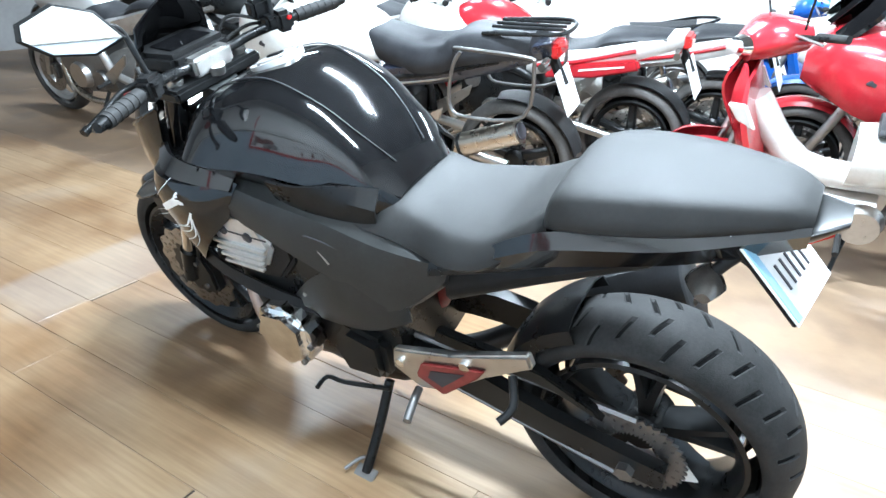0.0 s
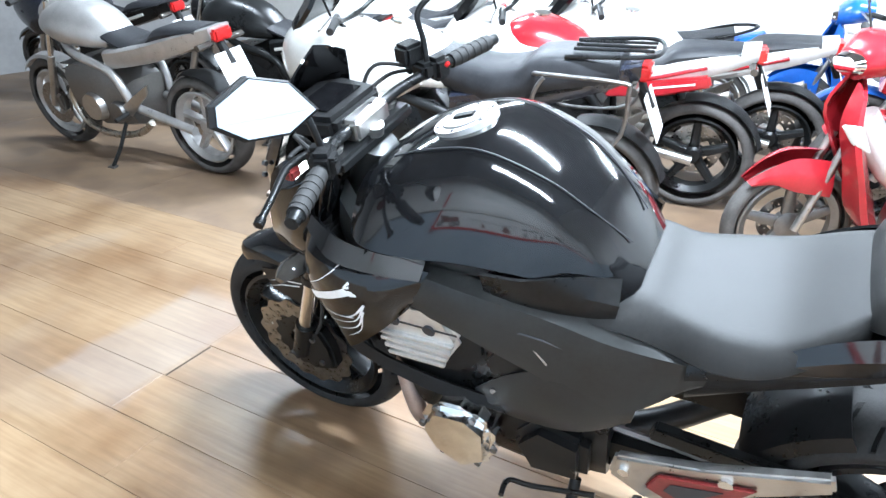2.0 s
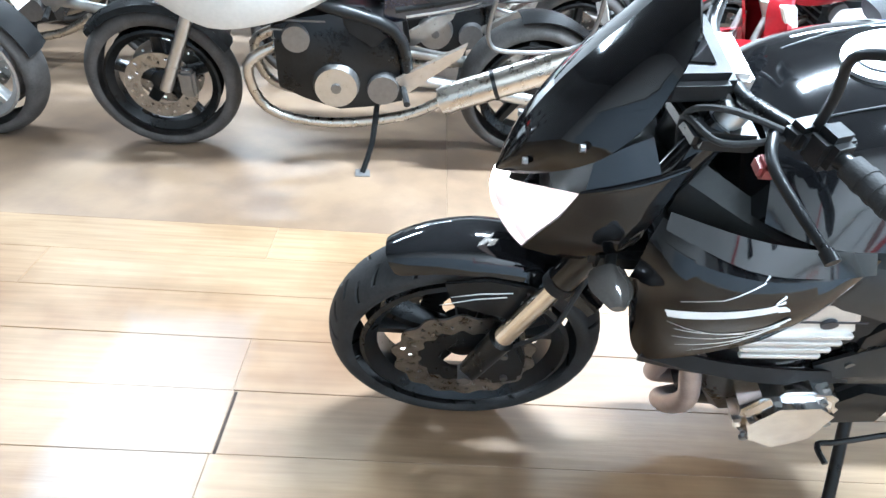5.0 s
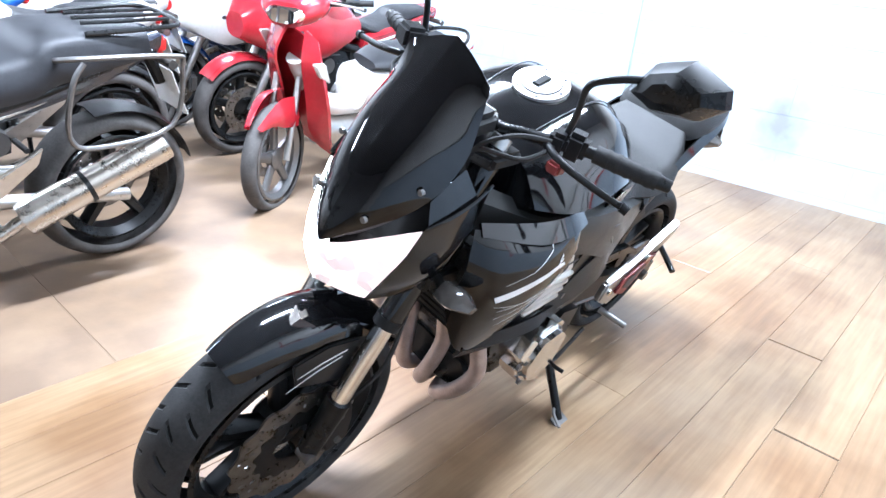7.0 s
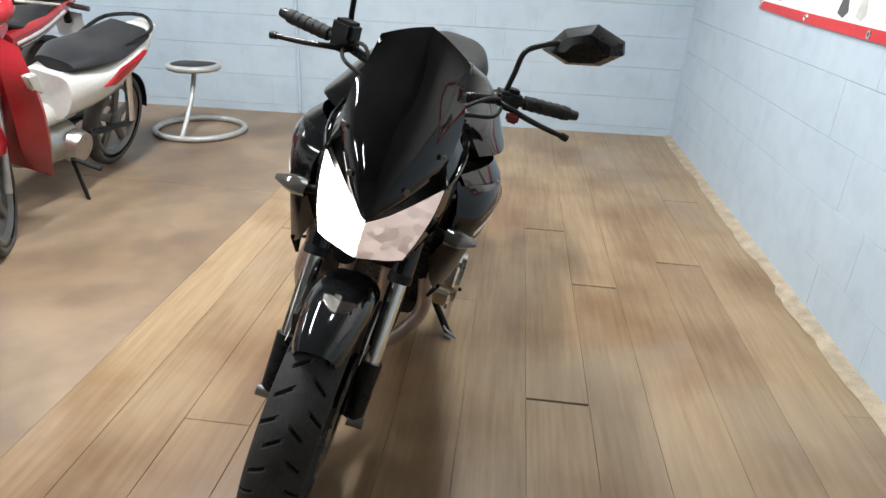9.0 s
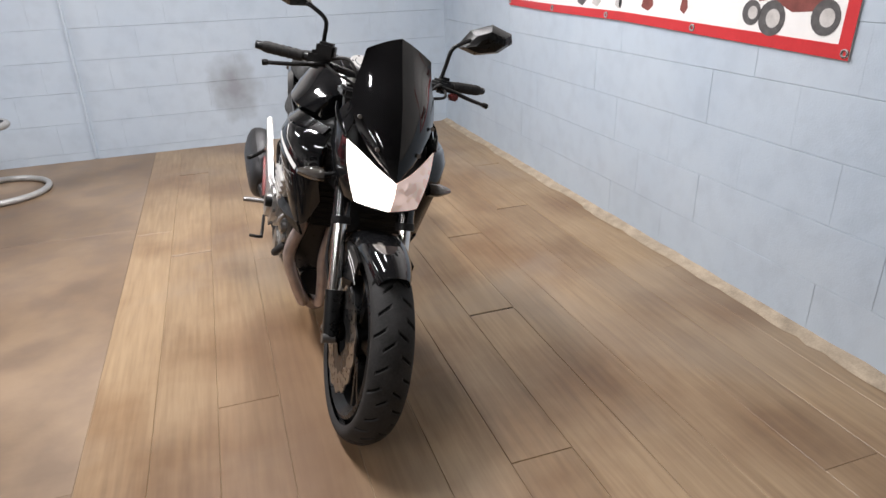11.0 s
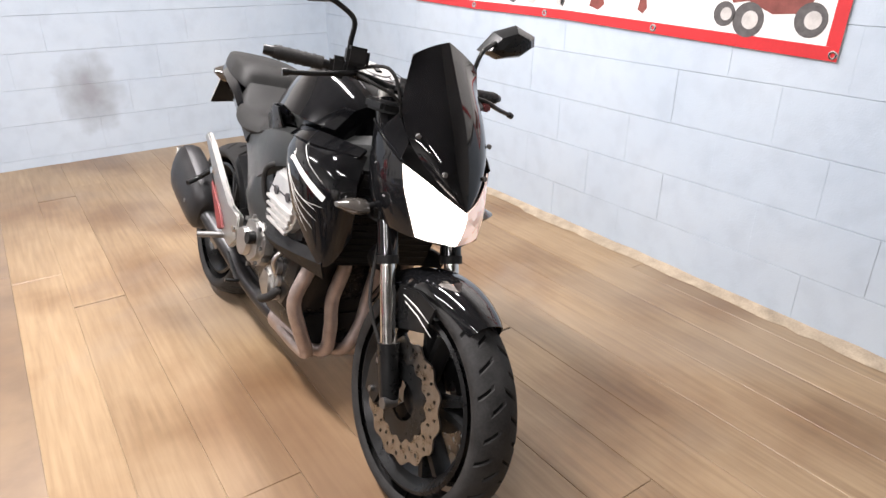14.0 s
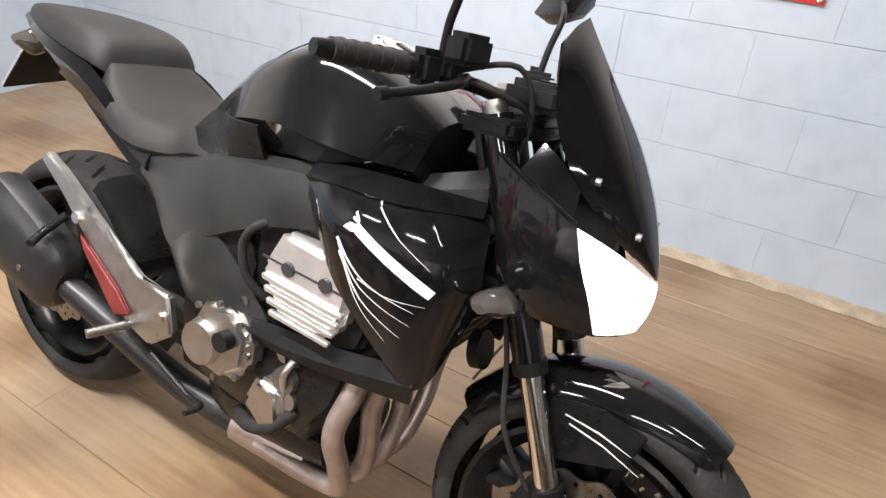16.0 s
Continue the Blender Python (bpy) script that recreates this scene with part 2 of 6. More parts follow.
def paint_wall():
    """Pale blue masonry paint, unevenly rolled, greyed by scuffs, with one dark rubbed stain where a tyre has leaned."""
    m = bpy.data.materials.new("pale_blue_masonry_paint")
    m.use_nodes = True
    nt = m.node_tree
    b = nt.nodes["Principled BSDF"]
    geo = nt.nodes.new("ShaderNodeNewGeometry")
    n1, n2, n3, n4 = (nt.nodes.new("ShaderNodeTexNoise") for _ in range(4))
    for n, sc, d in ((n1, 1.3, 5), (n2, 9, 6), (n3, 140, 4), (n4, 26, 5)):
        n.inputs["Scale"].default_value, n.inputs["Detail"].default_value = sc, d
        nt.links.new(geo.outputs["Position"], n.inputs["Vector"])
    r1 = nt.nodes.new("ShaderNodeValToRGB")
    e = r1.color_ramp.elements
    e[0].position, e[0].color, e[1].position, e[1].color = 0.3, (0.425, 0.505, 0.59, 1), 0.72, (0.49, 0.562, 0.63, 1)
    r2 = nt.nodes.new("ShaderNodeValToRGB")
    e = r2.color_ramp.elements
    e[0].position, e[0].color, e[1].position, e[1].color = 0.3, (0.92, 0.92, 0.925, 1), 0.55, (1, 1, 1, 1)
    mix = nt.nodes.new("ShaderNodeMix")
    mix.data_type, mix.blend_type = "RGBA", "MULTIPLY"
    mix.inputs[0].default_value = 1
    nt.links.new(n1.outputs["Fac"], r1.inputs["Fac"])
    nt.links.new(n2.outputs["Fac"], r2.inputs["Fac"])
    nt.links.new(r1.outputs[0], mix.inputs[6])
    nt.links.new(r2.outputs[0], mix.inputs[7])
    sub, ln, mr = nt.nodes.new("ShaderNodeVectorMath"), nt.nodes.new("ShaderNodeVectorMath"), nt.nodes.new("ShaderNodeMapRange")
    sub.operation, ln.operation = "SUBTRACT", "LENGTH"
    sub.inputs[1].default_value = (0.26, -3.12, 0.45)
    scl = nt.nodes.new("ShaderNodeVectorMath")
    scl.operation = "MULTIPLY"
    scl.inputs[1].default_value = (1.35, 0.3, 1.0)
    nt.links.new(geo.outputs["Position"], sub.inputs[0])
    nt.links.new(sub.outputs[0], scl.inputs[0])
    nt.links.new(scl.outputs[0], ln.inputs[0])
    add = nt.nodes.new("ShaderNodeMath")
    add.operation = "MULTIPLY_ADD"
    add.inputs[1].default_value = 0.22
    nt.links.new(n2.outputs["Fac"], add.inputs[0])
    nt.links.new(ln.outputs["Value"], add.inputs[2])
    mr.inputs[1].default_value, mr.inputs[2].default_value, mr.inputs[3].default_value, mr.inputs[4].default_value = 0.16, 0.42, 0.75, 0.0
    nt.links.new(add.outputs[0], mr.inputs[0])
    st = nt.nodes.new("ShaderNodeMix")
    st.data_type = "RGBA"
    st.inputs[7].default_value = (0.2, 0.2, 0.21, 1)
    nt.links.new(mr.outputs[0], st.inputs[0])
    nt.links.new(mix.outputs[2], st.inputs[6])
    nt.links.new(st.outputs[2], b.inputs["Base Color"])
    b.inputs["Roughness"].default_value = 0.5
    bp, bp2 = nt.nodes.new("ShaderNodeBump"), nt.nodes.new("ShaderNodeBump")
    bp.inputs["Strength"].default_value, bp.inputs["Distance"].default_value = 0.5, 0.002
    bp2.inputs["Strength"].default_value, bp2.inputs["Distance"].default_value = 0.5, 0.004
    nt.links.new(n3.outputs["Fac"], bp.inputs["Height"])
    nt.links.new(n4.outputs["Fac"], bp2.inputs["Height"])
    nt.links.new(bp.outputs[0], bp2.inputs["Normal"])
    nt.links.new(bp2.outputs[0], b.inputs["Normal"])
    return m


def wood_floor():
    m = bpy.data.materials.new("worn_floor_board")
    m.use_nodes = True
    nt = m.node_tree
    b = nt.nodes["Principled BSDF"]
    tc, info = nt.nodes.new("ShaderNodeTexCoord"), nt.nodes.new("ShaderNodeObjectInfo")
    mp = nt.nodes.new("ShaderNodeMapping")
    mp.inputs["Scale"].default_value = (26, 1.6, 8)
    shift = nt.nodes.new("ShaderNodeVectorMath")
    shift.operation = "MULTIPLY_ADD"
    shift.inputs[1].default_value = (7, 11, 5)
    nt.links.new(info.outputs["Random"], shift.inputs[0])
    nt.links.new(tc.outputs["Object"], shift.inputs[2])
    nt.links.new(shift.outputs[0], mp.inputs["Vector"])
    grain, blot = nt.nodes.new("ShaderNodeTexNoise"), nt.nodes.new("ShaderNodeTexNoise")
    grain.inputs["Scale"].default_value, grain.inputs["Detail"].default_value = 2.2, 7
    blot.inputs["Scale"].default_value, blot.inputs["Detail"].default_value = 1.7, 5
    nt.links.new(mp.outputs[0], grain.inputs["Vector"])
    r1, r2 = nt.nodes.new("ShaderNodeValToRGB"), nt.nodes.new("ShaderNodeValToRGB")
    e = r1.color_ramp.elements
    e[0].position, e[0].color, e[1].position, e[1].color = 0.26, (0.225, 0.15, 0.084, 1), 0.78, (0.335, 0.238, 0.142, 1)
    e = r2.color_ramp.elements
    e[0].position, e[0].color, e[1].position, e[1].color = 0.36, (0.66, 0.55, 0.45, 1), 0.56, (1.05, 1.04, 1.02, 1)
    mix, tone = nt.nodes.new("ShaderNodeMix"), nt.nodes.new("ShaderNodeMix")
    mix.data_type = tone.data_type = "RGBA"
    mix.blend_type = tone.blend_type = "MULTIPLY"
    mix.inputs[0].default_value = tone.inputs[0].default_value = 1
    r3 = nt.nodes.new("ShaderNodeValToRGB")
    e = r3.color_ramp.elements
    e[0].color, e[1].color = (0.84, 0.82, 0.8, 1), (1.09, 1.09, 1.08, 1)
    nt.links.new(info.outputs["Random"], r3.inputs["Fac"])
    nt.links.new(grain.outputs["Fac"], r1.inputs["Fac"])
    nt.links.new(blot.outputs["Fac"], r2.inputs["Fac"])
    nt.links.new(r1.outputs[0], mix.inputs[6])
    nt.links.new(r2.outputs[0], mix.inputs[7])
    nt.links.new(mix.outputs[2], tone.inputs[6])
    nt.links.new(r3.outputs[0], tone.inputs[7])
    smear, r4, geo = nt.nodes.new("ShaderNodeTexNoise"), nt.nodes.new("ShaderNodeMapRange"), nt.nodes.new("ShaderNodeNewGeometry")
    smear.inputs["Scale"].default_value, smear.inputs["Detail"].default_value, smear.inputs["Distortion"].default_value = 1.1, 7, 0.6
    nt.links.new(geo.outputs["Position"], smear.inputs["Vector"])
    r4.inputs[1].default_value, r4.inputs[2].default_value, r4.inputs[3].default_value, r4.inputs[4].default_value = 0.5, 0.72, 0.0, 0.5
    nt.links.new(smear.outputs["Fac"], r4.inputs[0])
    dust = nt.nodes.new("ShaderNodeMix")
    dust.data_type = "RGBA"
    dust.inputs[7].default_value = (0.27, 0.225, 0.18, 1)
    nt.links.new(r4.outputs[0], dust.inputs[0])
    nt.links.new(tone.outputs[2], dust.inputs[6])
    # glare off the boards, mixed into their colour as a pale, ragged-edged patch
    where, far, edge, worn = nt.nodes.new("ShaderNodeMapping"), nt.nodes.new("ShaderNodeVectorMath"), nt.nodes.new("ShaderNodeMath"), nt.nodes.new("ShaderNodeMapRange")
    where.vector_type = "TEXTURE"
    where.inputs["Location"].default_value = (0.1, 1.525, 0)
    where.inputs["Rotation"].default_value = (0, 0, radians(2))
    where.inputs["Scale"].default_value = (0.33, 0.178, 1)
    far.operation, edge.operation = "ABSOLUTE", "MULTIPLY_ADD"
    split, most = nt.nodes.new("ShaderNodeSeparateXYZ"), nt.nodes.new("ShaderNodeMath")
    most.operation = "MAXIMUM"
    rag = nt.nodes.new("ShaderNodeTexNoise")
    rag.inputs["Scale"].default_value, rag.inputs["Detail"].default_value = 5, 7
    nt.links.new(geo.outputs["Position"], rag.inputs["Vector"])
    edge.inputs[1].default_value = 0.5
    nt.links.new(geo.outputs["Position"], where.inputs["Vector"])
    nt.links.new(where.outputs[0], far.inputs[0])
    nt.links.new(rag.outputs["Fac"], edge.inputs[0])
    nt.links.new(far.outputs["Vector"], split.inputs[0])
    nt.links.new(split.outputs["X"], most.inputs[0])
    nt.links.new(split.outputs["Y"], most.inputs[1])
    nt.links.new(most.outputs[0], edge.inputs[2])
    # worn sets how strongly the painted glare shows
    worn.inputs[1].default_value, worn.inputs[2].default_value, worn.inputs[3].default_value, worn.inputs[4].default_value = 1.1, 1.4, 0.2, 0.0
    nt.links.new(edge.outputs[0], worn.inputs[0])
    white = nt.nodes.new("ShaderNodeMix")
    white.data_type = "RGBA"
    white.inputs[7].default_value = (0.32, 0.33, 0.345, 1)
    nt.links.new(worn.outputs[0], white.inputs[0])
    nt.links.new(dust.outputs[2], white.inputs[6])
    # a rust-brown patch with a ragged edge on the boards under the motorcycle
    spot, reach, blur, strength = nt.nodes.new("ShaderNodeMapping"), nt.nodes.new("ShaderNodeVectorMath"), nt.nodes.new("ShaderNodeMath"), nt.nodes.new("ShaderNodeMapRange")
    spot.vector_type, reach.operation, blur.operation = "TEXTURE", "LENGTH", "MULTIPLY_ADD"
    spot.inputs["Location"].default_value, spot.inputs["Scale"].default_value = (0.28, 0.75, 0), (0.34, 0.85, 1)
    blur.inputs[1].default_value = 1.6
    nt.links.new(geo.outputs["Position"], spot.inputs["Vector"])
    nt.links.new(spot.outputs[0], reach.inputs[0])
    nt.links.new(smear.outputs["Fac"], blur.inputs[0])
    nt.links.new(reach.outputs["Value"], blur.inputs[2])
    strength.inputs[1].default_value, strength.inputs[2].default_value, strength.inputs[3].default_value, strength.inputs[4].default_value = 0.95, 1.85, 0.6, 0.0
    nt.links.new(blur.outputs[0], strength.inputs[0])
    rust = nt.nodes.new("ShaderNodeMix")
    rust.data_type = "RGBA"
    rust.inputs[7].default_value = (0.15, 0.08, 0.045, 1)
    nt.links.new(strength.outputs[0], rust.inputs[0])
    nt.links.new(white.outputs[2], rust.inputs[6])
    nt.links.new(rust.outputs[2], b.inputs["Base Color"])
    nt.links.new(geo.outputs["Position"], blot.inputs["Vector"])
    mr = nt.nodes.new("ShaderNodeMapRange")
    mr.inputs[3].default_value, mr.inputs[4].default_value = 0.28, 0.5
    nt.links.new(blot.outputs["Fac"], mr.inputs[0])
    nt.links.new(mr.outputs[0], b.inputs["Roughness"])
    bp = nt.nodes.new("ShaderNodeBump")
    bp.inputs["Strength"].default_value, bp.inputs["Distance"].default_value = 0.35, 0.002
    nt.links.new(grain.outputs["Fac"], bp.inputs["Height"])
    nt.links.new(bp.outputs[0], b.inputs["Normal"])
    return m


def sheet_floor():
    """Worn sheet floor: buff ground with faded grey and rust-brown stains and pale scuffs."""
    m = bpy.data.materials.new("worn_sheet_floor")
    m.use_nodes = True
    nt = m.node_tree
    b = nt.nodes["Principled BSDF"]
    tc = nt.nodes.new("ShaderNodeTexCoord")
    n1, n2, n3 = (nt.nodes.new("ShaderNodeTexNoise") for _ in range(3))
    for n, s, d in ((n1, 0.9, 6), (n2, 4.5, 6), (n3, 60, 4)):
        n.inputs["Scale"].default_value, n.inputs["Detail"].default_value = s, d
        nt.links.new(tc.outputs["Object"], n.inputs["Vector"])
    r = nt.nodes.new("ShaderNodeValToRGB")
    e = r.color_ramp.elements
    e[0].position, e[0].color, e[1].position, e[1].color = 0.35, (0.15, 0.1, 0.063, 1), 0.66, (0.28, 0.205, 0.14, 1)
    e.new(0.5).color = (0.22, 0.155, 0.1, 1)
    r2 = nt.nodes.new("ShaderNodeValToRGB")
    e = r2.color_ramp.elements
    e[0].position, e[0].color, e[1].position, e[1].color = 0.38, (0.78, 0.76, 0.77, 1), 0.6, (1.05, 1.03, 1.0, 1)
    mix = nt.nodes.new("ShaderNodeMix")
    mix.data_type, mix.blend_type = "RGBA", "MULTIPLY"
    mix.inputs[0].default_value = 1
    nt.links.new(n1.outputs["Fac"], r.inputs["Fac"])
    nt.links.new(n2.outputs["Fac"], r2.inputs["Fac"])
    nt.links.new(r.outputs[0], mix.inputs[6])
    nt.links.new(r2.outputs[0], mix.inputs[7])
    nt.links.new(mix.outputs[2], b.inputs["Base Color"])
    mr = nt.nodes.new("ShaderNodeMapRange")
    mr.inputs[3].default_value, mr.inputs[4].default_value = 0.34, 0.58
    nt.links.new(n2.outputs["Fac"], mr.inputs[0])
    nt.links.new(mr.outputs[0], b.inputs["Roughness"])
    bp = nt.nodes.new("ShaderNodeBump")
    bp.inputs["Strength"].default_value, bp.inputs["Distance"].default_value = 0.2, 0.002
    nt.links.new(n3.outputs["Fac"], bp.inputs["Height"])
    nt.links.new(bp.outputs[0], b.inputs["Normal"])
    return m


BLUEWALL, BOARD, SHEET = paint_wall(), wood_floor(), sheet_floor()
PLASTER = mat("white_plaster", (0.75, 0.75, 0.73), 0.7, 0, 0.08, 2, 0.3, 120)
GREYWALL = mat("grey_plaster", (0.3, 0.3, 0.3), 0.7, 0, 0.15, 2, 0.3, 120)
RAWEDGE = mat("rough_mortar_strip", (0.36, 0.29, 0.21), 0.85, 0, 0.3, 14, 0.8, 90)
TIMBER = mat("white_painted_timber", (0.7, 0.7, 0.66), 0.45, 0, 0.1, 6, 0.2, 200)
DARKGAP = mat("black_gap_dirt", (0.03, 0.02, 0.014), 0.95, 0, 0.3, 40)
ROOF = mat("grey_roof_lining", (0.17, 0.168, 0.162), 0.8, 0, 0.25, 2)
JOINT = mat("joint_dust", (0.36, 0.285, 0.19), 0.9, 0, 0.4, 9)

floor = part("floor", block((2.4, 1.9, -0.0535), (8.2, 10.6, 0.1), 0), JOINT, smooth=False)
tagged(floor, "worn workshop floor of long boards and stained sheets", "floor", kind="structure")
ceiling = part("ceiling", block((2.4, 1.9, CEIL + 0.05), (8.4, 10.8, 0.1), 0), ROOF, smooth=False)
tagged(ceiling, "dull grey workshop ceiling", "ceiling", kind="structure")
wall_west = part("wall_west", block((WALL_X - 0.125, 1.9, CEIL / 2), (0.2, 10.6, CEIL), 0), PLASTER, smooth=False)
tagged(wall_west, "pale blue painted concrete block wall with white upper part", "wall", kind="structure")
wall_south = part("wall_south", block((0, -0.125, CEIL / 2), (8.6, 0.2, CEIL), 0), PLASTER, smooth=False)
wall_south.matrix_world = pose(2.3, WALL_Y + 0.16, 0, 0, 0, 2.2)
tagged(wall_south, "pale blue painted concrete block wall behind the motorcycle", "wall", kind="structure")
wall_east = part("wall_east", block((EAST_X + 0.1, 1.9, CEIL / 2), (0.2, 10.6, CEIL), 0), PLASTER, smooth=False)
tagged(wall_east, "plain white wall behind the parked motorcycles", "wall", kind="structure")
wall_north = part("wall_north", block((2.4, NORTH_Y + 0.1, CEIL / 2), (8.4, 0.2, CEIL), 0), GREYWALL, smooth=False)
tagged(wall_north, "plain grey end wall", "wall", kind="structure")
ledge_a = part("trim", block((WALL_X + 0.0, 1.9, RIM_Z + 0.035), (0.05, 10.4, 0.07), 0.006), TIMBER)
tagged(ledge_a, "white painted timber rail along the top of the block wall", "trim", kind="structure")
ledge_b = part("trim", block((0, 0.0, RIM_Z + 0.09), (8.2, 0.05, 0.07), 0.006), TIMBER, wall_south)
tagged(ledge_b, "white painted timber rail along the top of the block wall")


def mortar_strip(length, width):
    rows, n = [], int(length / 0.06)
    for i in range(n + 1):
        y = -length / 2 + length * i / n
        w = width * (0.8 + 0.5 * noise.noise((y * 3, 0, 1)) + 0.25 * noise.noise((y * 14, 2, 1)))
        h = 0.012 + 0.008 * noise.noise((y * 6, 5, 1))
        rows.append([(0, y, 0), (0, y, h + 0.008), (w * 0.5, y, h + 0.003 * noise.noise((y * 30, 1, 1))), (w * 0.9, y, h * 0.5), (w, y, 0)])
    return skin(bmesh.new(), rows)


strip = part("baseboard", mortar_strip(9.8, 0.075), RAWEDGE)
strip.location = (WALL_X, 1.7, 0.001)
tagged(strip, "rough strip of mortar along the foot of the block wall", "skirting", kind="structure")

# ---- floor boards and sheets ----
EDGES = [-1.545, -1.43, -1.237, -1.04, -0.823, -0.636, -0.44, -0.245, -0.05, 0.148, 0.343, 0.54, 0.735, 0.93]
CUTS = {1: [-1.68, 2.4], 2: [-0.815, 1.45, 3.9], 3: [-2.2, 1.575, 3.2], 4: [-0.518, 1.9, 4.4], 5: [-1.084, 0.288, 2.8],
        6: [-2.0, 1.12, 3.6], 7: [-0.3, 1.35, 4.0], 8: [-1.5, 1.34], 9: [-0.62, 1.35, 3.1], 10: [-2.5, 0.55, 2.6], 11: [-2.313, -0.83, 2.1], 12: [-1.2, 1.4, 3.3], 0: [0.2, 3.0]}


def board_mesh(w, l):
    bm = bmesh.new()
    bmesh.ops.create_cube(bm, size=1)
    bmesh.ops.scale(bm, vec=(w, l, 0.03), verts=bm.verts)
    top = [e for e in bm.edges if all(v.co.z > 0 for v in e.verts)]
    bmesh.ops.bevel(bm, geom=top, offset=0.0014, segments=1, affect="EDGES")
    return bm


SEEN = {(3, 1.575), (11, -0.83), (8, 1.34), (1, -1.68), (2, -0.815), (4, -0.518), (5, -1.084), (5, 0.288), (11, -2.313), (1, 2.4)}
rnd = random.Random(4)
for i, (xa, xb) in enumerate(zip(EDGES, EDGES[1:])):
    ys = [-3.4, *CUTS[i], 6.9]
    for ya, yb in zip(ys, ys[1:]):
        ga = 0.004 if (i, ya) in SEEN else 0.0006
        gb = 0.004 if (i, yb) in SEEN else 0.0006
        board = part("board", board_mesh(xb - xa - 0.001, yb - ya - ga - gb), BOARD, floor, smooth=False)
        board.location = ((xa + xb) / 2, (ya + ga + yb - gb) / 2, -0.0155 + rnd.uniform(-0.0008, 0.0008))
        board.rotation_euler = (0, rnd.uniform(-0.003, 0.003), 0)
        if (i, yb) in SEEN:
            gap = part("board_gap", block(((xa + xb) / 2, yb, -0.006), (xb - xa - 0.004, 0.0076, 0.006), 0), DARKGAP, floor, smooth=False)
for i in range(3):
    for k in range(5):
        xa, ya = 0.93 + 1.75 * i, -3.4 + 2.1 * k
        sheet = part("floor_sheet", board_mesh(1.7494, 2.0994), SHEET, floor, smooth=False)
        sheet.location = (xa + 0.875, ya + 1.05, -0.016 + rnd.uniform(-0.0006, 0.0006))

# ---- wall blocks ----
BL, BH, GAP = 0.45, 0.225, 0.0005
block_me = {}


def wall_block(w, parent, m, mirrored=False):
    key = round(w, 3)
    if key not in block_me:
        bm = bmesh.new()
        bmesh.ops.create_cube(bm, size=1)
        bmesh.ops.scale(bm, vec=(w - GAP, 0.03, BH - 3 * GAP), verts=bm.verts)
        front = [e for e in bm.edges if all(v.co.y > 0 for v in e.verts)]
        bmesh.ops.bevel(bm, geom=front, offset=0.0007, segments=1, affect="EDGES")
        me = bpy.data.meshes.new("wall_block")
        bm.to_mesh(me)
        bm.free()
        me.materials.append(BLUEWALL)
        block_me[key] = me
    ob = new("wall_block", block_me[key])
    ob.parent = parent
    ob.matrix_local = m
    return ob


for row in range(-1, 6):
    z = BH * (row + 0.5) - 0.02
    x = -3.4 + (BL / 2 if row % 2 else 0)
    while x < 3.6 and row >= 0:
        wall_block(BL, wall_west, pose(WALL_X - 0.0125 + rnd.uniform(-0.0008, 0.0008), x, z, 0, 0, -90))
        x += BL
    x = -4.1 + (BL / 2 if row % 2 else 0)
    while x < 2.2:
        wall_block(BL, wall_south, pose(x, -0.0125 + rnd.uniform(-0.0008, 0.0008), z + 0.08, 0, 0, 0))
        x += BL
    wall_block(BL, wall_south, pose(-4.1, -0.05, z + 0.08))


from mathutils.bvhtree import BVHTree

# ---- the black naked motorcycle ----
bike = thing("motorcycle", pose(0.163, 0.085, 0.003, 0, -15.3, 0), "black naked motorcycle with tall dark screen on its side stand", "motorcycle")
FA, RA = (0, 0.701, 0.3), (0, -0.7225, 0.315)


def tyre_mesh(c, r, w, h, tread=0):
    """A road tyre; tread is the number of slanted grooves a side."""
    prof, n = [], 40 if tread else 22
    for i in range(n + 1):
        a = radians(-118 + 236 * i / n)
        x = w / 2 * math.sin(a) / max(1, math.sin(radians(90)))
        rr = r - h + h * (0.55 + 0.45 * math.cos(a)) if abs(a) > radians(90) else r - h * 0.45 * (1 - math.cos(a)) ** 0.9
        prof.append((x, rr))
    seg = 20 * tread if tread else 56
    bm = lathe(prof, c, seg)
    if tread:
        cx, cy, cz = c
        sunk, twist = {}, {}
        for v in bm.verts:
            x = v.co.x - cx
            d = Vector((0, v.co.y - cy, v.co.z - cz))
            turn = -abs(x) / w * 1.7 * 2 * math.pi / tread
            twist[v] = Matrix.Rotation(turn, 3, "X")
            if d.length < r - h * 0.5:
                continue
            ang = math.atan2(d.z, d.y) / (2 * math.pi) * tread + (0.25 if x > 0 else -0.25) + 1e-4
            lane = abs(x) / (w / 2)
            k = int(math.floor(ang)) % 3
            if ang % 1.0 < 0.2 and (0.1, 0.45, 0.28)[k] < lane < (0.55, 0.92, 0.78)[k]:
                sunk[v] = twist[v] @ d.normalized() * 0.004
        for v, m in twist.items():
            q = m @ (v.co - Vector(c))
            v.co = q + Vector(c)
        for v, d in sunk.items():
            v.co -= d
        for f in bm.faces:
            if all(v in sunk for v in f.verts):
                f.material_index = 1
    return bm


